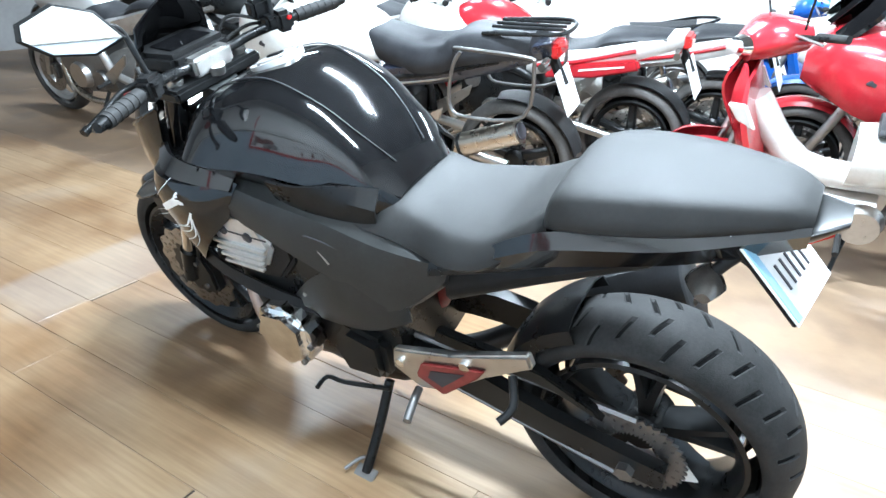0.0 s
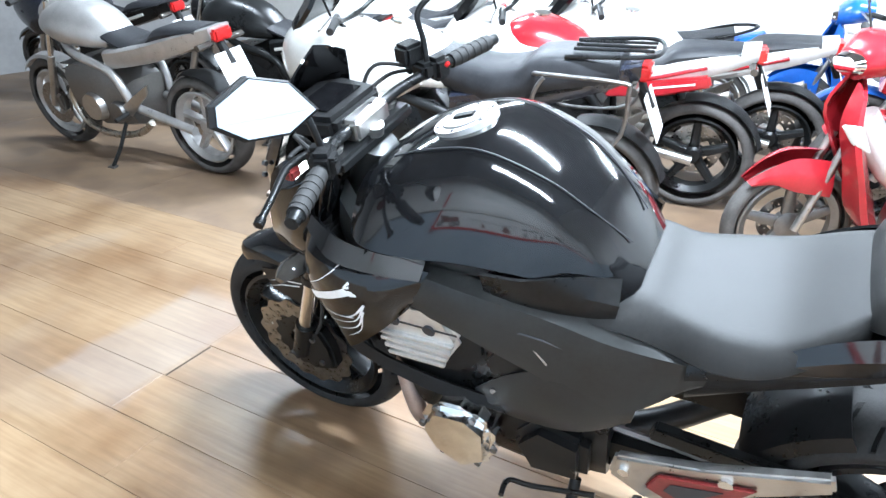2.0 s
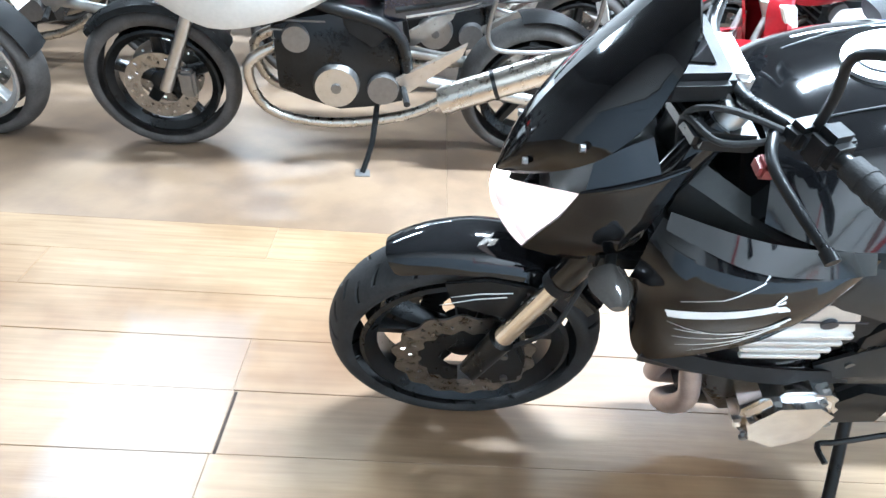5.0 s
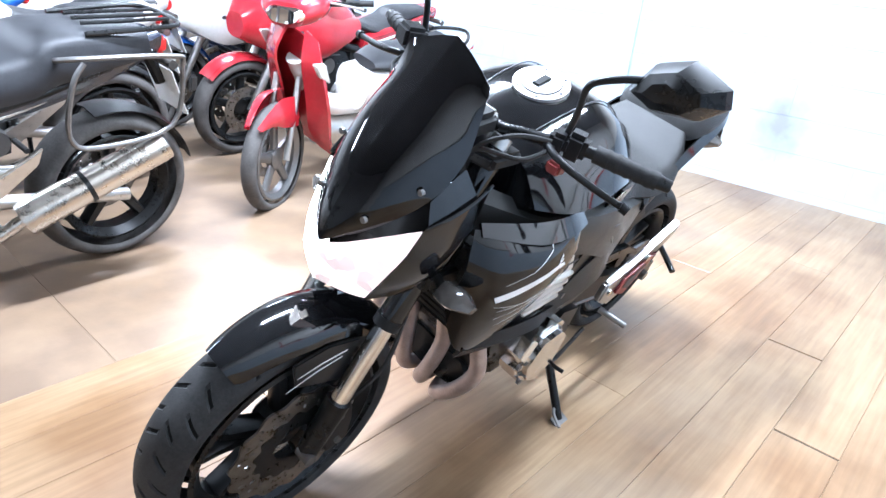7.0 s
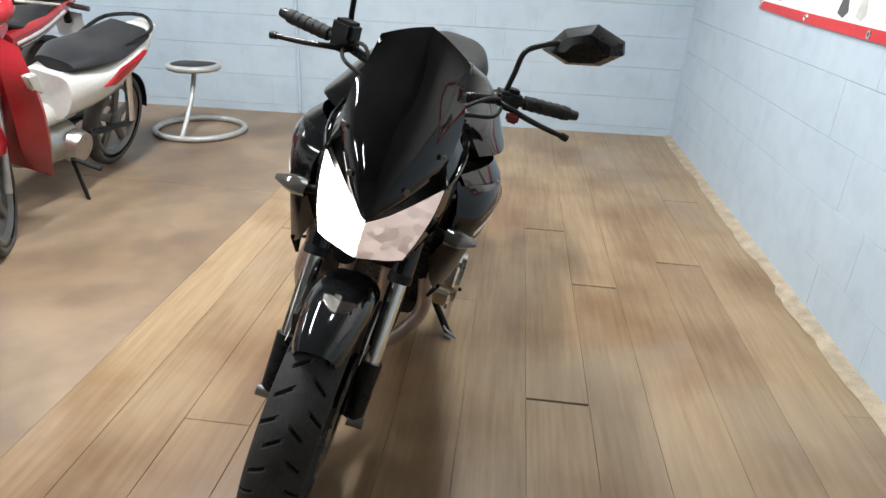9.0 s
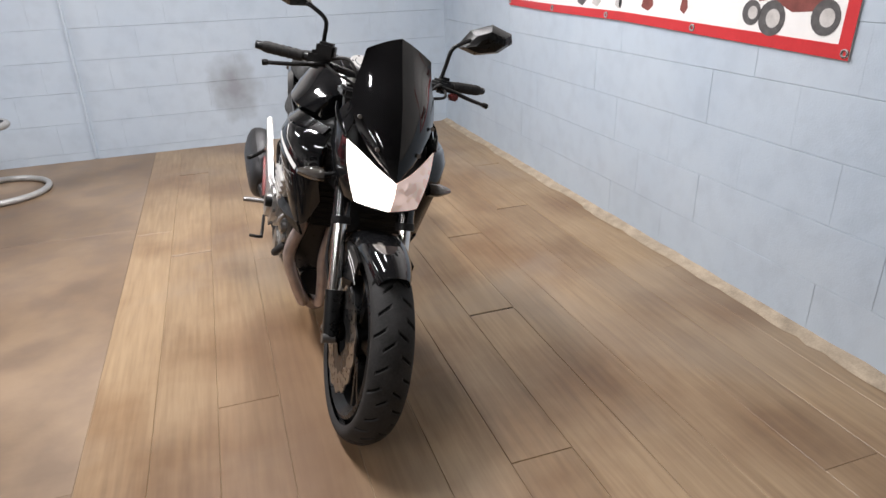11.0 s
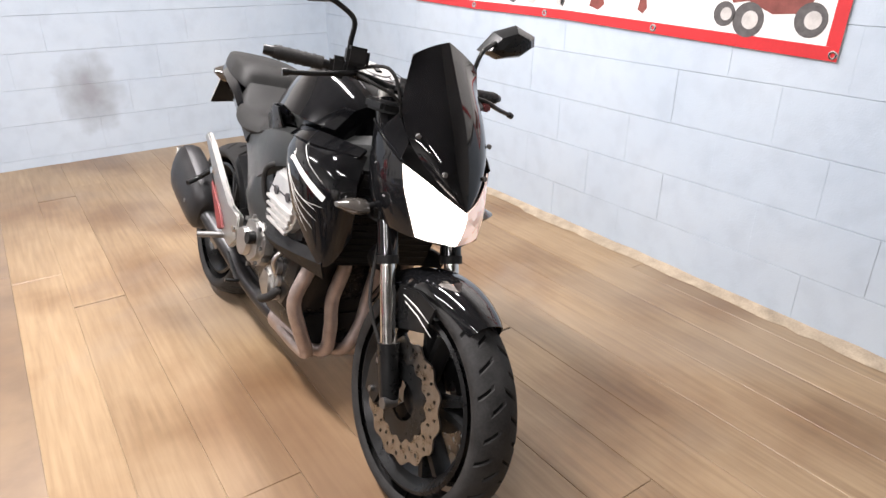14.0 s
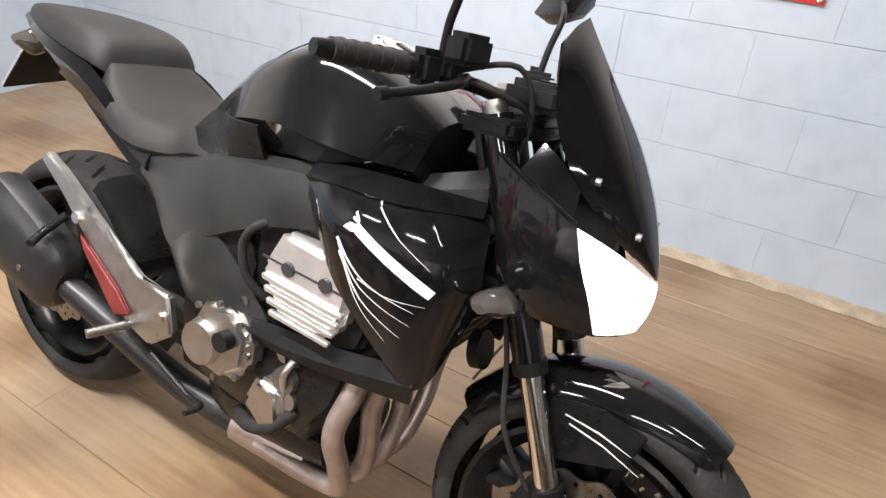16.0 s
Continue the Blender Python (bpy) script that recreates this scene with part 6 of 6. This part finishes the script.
def step_through(m, label, c_main, c_side, group="parked motorcycles", steer=0, c_seat=None):
    """A small step-through motorcycle with a leg shield; y forward."""
    b = thing("step_through_motorcycle", m, label, "motorcycle", group)
    fa, ra = (0, 0.62, 0.275), (0, -0.62, 0.275)
    for nm, c in (("front_wheel", fa), ("rear_wheel", ra)):
        wh = wheel(nm, c, 0.21, 0.06, STEEL, b, spokes=5, twin=False, hub=0.055)
        part("tyre", tyre_mesh(c, 0.275, 0.08, 0.07), RUBBER_OLD, wh)
        part("brake_disc", petal_disc((0.045, c[1], c[2]), 0.06, 0.105, 0.004, 0, 60), DISC, wh)
    for sx in (-1, 1):
        part("fork_leg", tube([(sx * 0.06, 0.61, 0.27), (sx * 0.06, 0.47, 0.66)], 0.017, 10, 1), ALLOY, b)
        part("shock", tube([(sx * 0.12, -0.58, 0.32), (sx * 0.12, -0.48, 0.66)], 0.022, 10, 1), CHROME, b)
        part("swingarm", tube([(sx * 0.09, -0.2, 0.32), (sx * 0.09, -0.63, 0.28)], 0.018, 8, 1), SATIN, b)
        part("footpeg", tube([(sx * 0.12, -0.02, 0.25), (sx * 0.27, -0.02, 0.24)], 0.013, 8, 1), RUBBER, b)
    part("front_mudguard", loft([[(0, 0.84, 0.5), (0.03, 0.83, 0.49), (0.045, 0.81, 0.47)], [(0, 0.76, 0.57), (0.05, 0.75, 0.55), (0.065, 0.73, 0.48)], [(0, 0.66, 0.61), (0.06, 0.65, 0.59), (0.075, 0.64, 0.45)],
                                 [(0, 0.5, 0.6), (0.06, 0.5, 0.57), (0.07, 0.5, 0.42)]], 4, 3, mirror=True, caps=False), c_main, b, "glossy pointed front mudguard")
    ls = [[(0, 0.5, 0.93), (0.1, 0.48, 0.92), (0.16, 0.44, 0.88)], [(0, 0.56, 0.78), (0.13, 0.5, 0.77), (0.22, 0.42, 0.74)], [(0, 0.5, 0.62), (0.14, 0.45, 0.6), (0.235, 0.36, 0.56)],
          [(0.03, 0.42, 0.45), (0.15, 0.4, 0.42), (0.22, 0.3, 0.38)], [(0.08, 0.34, 0.33), (0.15, 0.3, 0.3), (0.19, 0.25, 0.28)]]
    part("leg_shield", shell(loft(ls, 4, 3, mirror=True, caps=False), 0.012), c_main, b, "glossy leg shield")
    for sx in (-1, 1):
        part("side_marker", slab([(0.5, 0.8), (0.43, 0.8), (0.38, 0.7), (0.45, 0.73)], "x", sx * 0.2, sx * 0.228, 0.006), c_side, b, "pale side flash")
    hd = part("headlight_cowl", hull_y([(0.5, [(0, 1.0), (0.07, 0.99), (0.1, 0.95), (0.07, 0.9), (0, 0.89)]), (0.42, [(0, 1.06), (0.12, 1.05), (0.17, 0.98), (0.12, 0.92), (0, 0.9)]), (0.3, [(0, 1.05), (0.11, 1.04), (0.15, 0.99), (0.1, 0.94), (0, 0.93)])], 3, 3), c_main, b)
    part("headlight_lens", hull_y([(0.53, [(0, 0.975), (0.05, 0.97), (0.08, 0.945), (0.05, 0.915), (0, 0.91)]), (0.47, [(0, 1.0), (0.09, 0.99), (0.12, 0.95), (0.08, 0.91), (0, 0.9)])], 2, 3), MIRROR, hd, "clear headlight lens")
    bar = part("handlebar", tube([(-0.34, 0.28, 1.02), (-0.15, 0.36, 1.0), (0.15, 0.36, 1.0), (0.34, 0.28, 1.02)], 0.012, 8, 4), SATIN, b)
    for sx in (-1, 1):
        part("grip", tube([(sx * 0.23, 0.325, 1.012), (sx * 0.35, 0.275, 1.021)], 0.016, 10, 1), RUBBER, bar)
        part("lever", tube([(sx * 0.17, 0.38, 1.01), (sx * 0.33, 0.35, 1.0)], 0.006, 8, 1), ALLOY, bar)
        mi = part("mirror", tube([(sx * 0.17, 0.35, 1.03), (sx * 0.22, 0.36, 1.14), (sx * 0.25, 0.35, 1.2)], 0.005, 8, 4), SATIN, b)
        part("mirror_head", lathe_y([(0.0, 0.05), (0.02, 0.06), (0.035, 0.045)], (sx * 0.28, 0.36, 1.23), 18), SATIN, mi)
    part("spine", tube([(0, 0.42, 0.75), (0, 0.2, 0.48), (0, -0.15, 0.46)], 0.06, 12, 4), c_side, b)
    part("seat", hull_y([(-0.04, [(0, 0.72), (0.07, 0.715), (0.09, 0.69), (0, 0.66)]), (-0.2, [(0, 0.76), (0.12, 0.75), (0.14, 0.7), (0, 0.66)]), (-0.4, [(0, 0.77), (0.12, 0.765), (0.145, 0.71), (0, 0.68)]), (-0.7, [(0, 0.82), (0.1, 0.815), (0.12, 0.77), (0, 0.74)])], 4, 3), c_seat or VINYL_OLD, b)
    bd = part("body_panel", hull_y([(0.02, [(0, 0.66), (0.1, 0.65), (0.13, 0.56), (0.09, 0.46), (0, 0.44)]), (-0.3, [(0, 0.69), (0.14, 0.68), (0.165, 0.62), (0.13, 0.52), (0, 0.5)]), (-0.65, [(0, 0.76), (0.12, 0.755), (0.14, 0.71), (0.1, 0.64), (0, 0.63)]), (-0.9, [(0, 0.82), (0.05, 0.815), (0.06, 0.79), (0.04, 0.76), (0, 0.75)])], 3, 3), c_side, b)
    for sx in (-1, 1):
        part("flash", slab([(-0.2, 0.6), (-0.34, 0.67), (-0.62, 0.73), (-0.5, 0.66), (-0.3, 0.59)], "x", sx * 0.14, sx * 0.172, 0.006), c_main, bd, "coloured side flash")
    part("tail_light", block((0, -0.9, 0.77), (0.1, 0.05, 0.06), 0.012), REDLENS, bd)
    eng = part("engine", tube([(0, 0.22, 0.33), (0, 0.05, 0.3), (0, -0.12, 0.3)], 0.085, 16, 2, 0.11), ALLOY, b)
    for sx in (-1, 1):
        part("engine_cover", tube([(sx * 0.09, -0.08, 0.3), (sx * 0.145, -0.08, 0.3)], 0.09, 24, 1, 0.075), ALLOY, eng)
    part("muffler", tube([(0.1, 0.15, 0.24), (0.13, -0.2, 0.22), (0.14, -0.4, 0.27), (0.15, -0.78, 0.36)], 0.04, 14, 3), STEEL, b)
    part("rear_mudguard", shell(lathe([(-0.05, 0.29), (0, 0.3), (0.05, 0.29)], ra, 12, 80, 175), 0.004), PLASTIC, b)
    part("grab_rail", tube([(-0.12, -0.45, 0.76), (-0.13, -0.7, 0.82), (0, -0.85, 0.85), (0.13, -0.7, 0.82), (0.12, -0.45, 0.76)], 0.011, 8, 4), SATIN, b)
    turn = Matrix.Translation((0, 0.46, 0.7)) @ Euler((radians(-22), 0, 0)).to_matrix().to_4x4() @ Matrix.Rotation(radians(steer), 4, "Z") @ (Matrix.Translation((0, 0.46, 0.7)) @ Euler((radians(-22), 0, 0)).to_matrix().to_4x4()).inverted()
    for o in b.children_recursive:
        if steer and (o.name.split(".")[0] in ("front_wheel", "front_mudguard", "fork_leg", "headlight_cowl", "headlight_lens", "handlebar", "grip", "lever", "mirror", "mirror_head") or (o.parent.name.startswith("front_wheel"))):
            o.data.transform(turn)
    stand_ = part("side_stand", tube([(-0.1, -0.05, 0.24), (-0.17, -0.03, 0.13), (-0.225, -0.02, 0.038)], 0.01, 8, 2), SATIN, b)
    part("stand_foot", block((-0.228, -0.02, 0.036), (0.035, 0.05, 0.007), 0.002, (0, -8, 0)), STEEL, stand_)
    return b


def parked(x, y, yaw, lean=-9):
    return Matrix.Translation((x, y, 0.002)) @ Euler((0, 0, radians(yaw))).to_matrix().to_4x4() @ Euler((0, radians(lean), 0)).to_matrix().to_4x4()


road_bike(parked(1.66, 1.22, 6), "dark navy touring motorcycle with white front fairing and luggage rack", WHITE, NAVY, WHITE, 1.5, "half", True, c_guard=SATIN)
road_bike(parked(1.57, 3.42, 1), "silver commuter motorcycle with worn black seat", SILVER, SILVER, SILVER, 1.34, "none", silver=True, exhaust_side=1, c_guard=SILVER)
step_through(parked(2.03, -0.94, 2, -14), "red step-through motorcycle with white side panels", RED, WHITE, steer=28)
road_bike(parked(2.5, 0.84, 4), "white sport motorcycle with red tank and red side panels", RED, WHITE, WHITE, 1.4, "half", exhaust_side=1, red_side=True)
road_bike(parked(3.1, 0.5, 3), "white sport motorcycle with plain white tail", WHITE, WHITE, WHITE, 1.4, "full", exhaust_side=1)
road_bike(parked(2.45, 3.0, 8), "black motorcycle behind the silver one", SATIN, SATIN, SATIN, 1.45, "none", exhaust_side=1, plate=False)
road_bike(parked(2.75, -1.38, 4), "red sport motorcycle with twin round headlights", RED, RED, RED, 1.4, "half", exhaust_side=1)
road_bike(parked(3.5, -1.3, 6), "blue sport motorcycle with dusty tyres", BLUE, BLUE, WHITE, 1.4, "half", exhaust_side=1, c_guard=BLUE)
road_bike(parked(3.3, 2.5, 5), "white touring motorcycle in the back row", WHITE, SILVER, WHITE, 1.45, "half", exhaust_side=1)
step_through(parked(4.0, 0.9, 10), "white step-through motorcycle in the back row", WHITE, BLUE)
road_bike(parked(4.0, 2.9, 8), "silver motorcycle in the back row", SILVER, SILVER, SILVER, 1.4, "none", silver=True)
road_bike(parked(2.5, 4.9, 5), "dark motorcycle at the far end", NAVY, SATIN, NAVY, 1.42, "half", exhaust_side=1)
step_through(parked(4.3, -0.9, 4), "blue and white step-through motorcycle", BLUE, WHITE)

# ---- banner, stool, lamps ----
ban = part("banner", slab([(-1.815, 1.052), (-1.2, 1.035), (-0.5, 1.03), (0.2, 1.005), (0.816, 0.984), (0.842, 1.9), (-1.76, 1.92)], "x", WALL_X + 0.008, WALL_X + 0.0105, 0), mat("white_vinyl_banner", (0.82, 0.81, 0.79), 0.4, 0, 0.05, 3, 0.2, 40), None, smooth=False)
tagged(ban, "white vinyl advertising banner with red border tied to the wall", "banner")
VRED = mat("red_vinyl_border", (0.55, 0.03, 0.035), 0.4, 0, 0.1, 10)
BX = WALL_X + 0.0105
part("border", slab([(-1.815, 1.052), (-1.2, 1.035), (-0.5, 1.03), (0.2, 1.005), (0.816, 0.984), (0.817, 1.03), (0.2, 1.05), (-0.5, 1.072), (-1.2, 1.078), (-1.814, 1.09)], "x", BX, BX + 0.002, 0), VRED, ban, "red border strip", smooth=False)
part("border", slab([(0.77, 1.032), (0.817, 1.03), (0.842, 1.9), (0.8, 1.9)], "x", BX, BX + 0.002, 0), VRED, ban, "red border strip", smooth=False)
part("border", slab([(-1.814, 1.09), (-1.785, 1.09), (-1.735, 1.92), (-1.76, 1.92)], "x", BX, BX + 0.002, 0), VRED, ban, "red border strip", smooth=False)
for yy, zz in ((-1.795, 1.075), (-1.2, 1.057), (-0.62, 1.05), (0.05, 1.033), (0.8, 1.005)):
    ring = lathe([(-0.002, 0.006), (0.002, 0.008), (0.003, 0.011), (0.002, 0.015), (-0.002, 0.017)], (BX + 0.003, yy, zz), 16)
    part("eyelet", ring, CHROME, ban, "metal eyelet")
# lettering: only the legible line is spelt out
txt = bpy.data.curves.new("banner_text", "FONT")
txt.body, txt.size, txt.extrude = "Generators, Power washers etc", 0.042, 0.0004
ob = new("banner_text", txt)
ob.matrix_world = Matrix.Translation((BX + 0.001, -0.36, 1.2)) @ Matrix(((0, 0, 1, 0), (1, 0, 0, 0), (0, 1, 0, 0), (0, 0, 0, 1)))
dep = bpy.context.evaluated_depsgraph_get()
tm = bpy.data.meshes.new_from_object(ob.evaluated_get(dep))
bpy.data.objects.remove(ob)
tm.materials.append(BARS)
word = new("lettering", tm)
word.matrix_world = Matrix.Translation((BX + 0.001, -0.4, 1.205)) @ Matrix(((0, 0, 1, 0), (1, 0, 0, 0), (0, 1, 0, 0), (0, 0, 0, 1)))
word.parent = ban
for k in range(9):
    part("lettering_bar", block((BX + 0.001, -1.26 + 0.095 * k, 1.222), (0.001, 0.07 if k % 3 else 0.085, 0.02), 0), BARS, ban, smooth=False)
VORANGE = mat("faded_orange_print", (0.7, 0.28, 0.2), 0.45, 0, 0.1, 20)
for k in range(12):
    part("lettering_bar", block((BX + 0.001, -0.9 + 0.105 * k, 1.41), (0.001, 0.08, 0.035), 0), VORANGE, ban, smooth=False)
for k in range(4):
    part("lettering_bar", block((BX + 0.001, -0.9 + 0.085 * k, 1.325), (0.001, 0.065, 0.024), 0), VORANGE, ban, smooth=False)


def decal(name, poly, material, h=0.0012):
    return part(name, slab(poly, "x", BX, BX + h, 0), material, ban, smooth=False)


def ring_poly(cy, cz, r, n=18):
    return [(cy + r * math.cos(2 * math.pi * k / n), cz + r * math.sin(2 * math.pi * k / n)) for k in range(n)]


QBODY, QDARK, QPALE = mat("print_dark_red", (0.2, 0.055, 0.045), 0.45, 0, 0.3, 25), mat("print_dark_grey", (0.09, 0.085, 0.085), 0.45, 0, 0.3, 40), mat("print_pale_grey", (0.5, 0.48, 0.46), 0.45, 0, 0.2, 30)
decal("printed_quad_bike", [(0.37, 1.19), (0.4, 1.235), (0.5, 1.24), (0.56, 1.215), (0.68, 1.245), (0.76, 1.25), (0.74, 1.21), (0.7, 1.18), (0.68, 1.13), (0.56, 1.12), (0.46, 1.16), (0.4, 1.15)], QBODY)
decal("printed_quad_seat", [(0.52, 1.225), (0.6, 1.245), (0.76, 1.265), (0.77, 1.255), (0.62, 1.232)], QDARK, 0.0018)
for cy, cz, r in ((0.47, 1.095, 0.062), (0.7, 1.11, 0.058), (0.37, 1.11, 0.045)):
    decal("printed_wheel", ring_poly(cy, cz, r), QDARK, 0.0022)
    decal("printed_hub", ring_poly(cy + 0.008, cz, r * 0.52), QPALE, 0.0028)
decal("printed_bike", [(-1.58, 1.3), (-1.52, 1.38), (-1.44, 1.4), (-1.4, 1.3), (-1.42, 1.2), (-1.5, 1.17), (-1.56, 1.2)], QDARK)
decal("printed_wheel", ring_poly(-1.55, 1.17, 0.065), QDARK, 0.0018)
decal("printed_hub", ring_poly(-1.55, 1.17, 0.045), QPALE, 0.0024)
for cy, col, w, h in ((-0.87, QDARK, 0.09, 0.07), (-0.72, QPALE, 0.08, 0.08), (-0.52, QPALE, 0.05, 0.09), (-0.5, QDARK, 0.03, 0.05), (-0.28, QBODY, 0.09, 0.1), (-0.02, QBODY, 0.05, 0.07)):
    decal("printed_tool", [(cy - w / 2, 1.1), (cy - w * 0.2, 1.1 + h), (cy + w * 0.25, 1.1 + h * 0.9), (cy + w / 2, 1.11), (cy + w * 0.1, 1.1 - 0.015)], col)

stool = thing("stool", pose(1.86, -2.36, 0), "low stool with grey hoop base and round black seat", "stool")
GREYT = mat("grey_tube_paint", (0.4, 0.4, 0.39), 0.4, 0.3, 0.15, 20)
part("base_ring", tube([(0.3 * math.cos(a * math.pi / 8), 0.3 * math.sin(a * math.pi / 8), 0.02) for a in range(17)], 0.02, 12, 3), GREYT, stool, "grey tubular hoop")
part("post", tube([(0, 0.28, 0.02), (0, 0.2, 0.1), (0, 0.08, 0.25), (0, 0, 0.42)], 0.016, 12, 4), GREYT, stool)
part("seat_rim", tube([(0.16 * math.cos(a * math.pi / 8), 0.16 * math.sin(a * math.pi / 8), 0.45) for a in range(17)], 0.022, 12, 3), GREYT, stool)
part("seat", hull_y([(-0.15, [(0, 0.455), (0.05, 0.455), (0.05, 0.44), (0, 0.435)]), (-0.07, [(0, 0.475), (0.13, 0.47), (0.14, 0.44), (0, 0.43)]), (0.07, [(0, 0.475), (0.13, 0.47), (0.14, 0.44), (0, 0.43)]), (0.15, [(0, 0.455), (0.05, 0.455), (0.05, 0.44), (0, 0.435)])], 4, 3), VINYL_OLD, stool, "round black padded seat")

conduit = part("conduit", tube([(1.35, -3.05, 0.02), (1.35, -3.05, 3.5)], 0.011, 12, 1), BLUEWALL)
tagged(conduit, "pale blue painted conduit running up the block wall", "conduit")

TUBE_ON = glow("lit_fluorescent_tube", (1.0, 0.99, 0.97), 4.0)
HOUSE = mat("white_enamel", (0.78, 0.78, 0.76), 0.35, 0, 0.05, 8)
for tx, ty, tz, watts in TUBES:
    fl = thing("strip_light", pose(tx, ty, tz), "white fluorescent strip light under the ceiling", "light", "ceiling strip lights")
    part("housing", block((0, 0, 0.04), (0.09, 1.55, 0.06), 0.008), HOUSE, fl)
    for sx in (-0.03, 0.03):
        part("lamp_tube", tube([(sx, -0.74, -0.02), (sx, 0.74, -0.02)], 0.013, 12, 1), TUBE_ON, fl, "lit fluorescent tube")
    part("hanger", tube([(0, 0, 0.07), (0, 0, 0.66)], 0.01, 8, 1), HOUSE, fl)
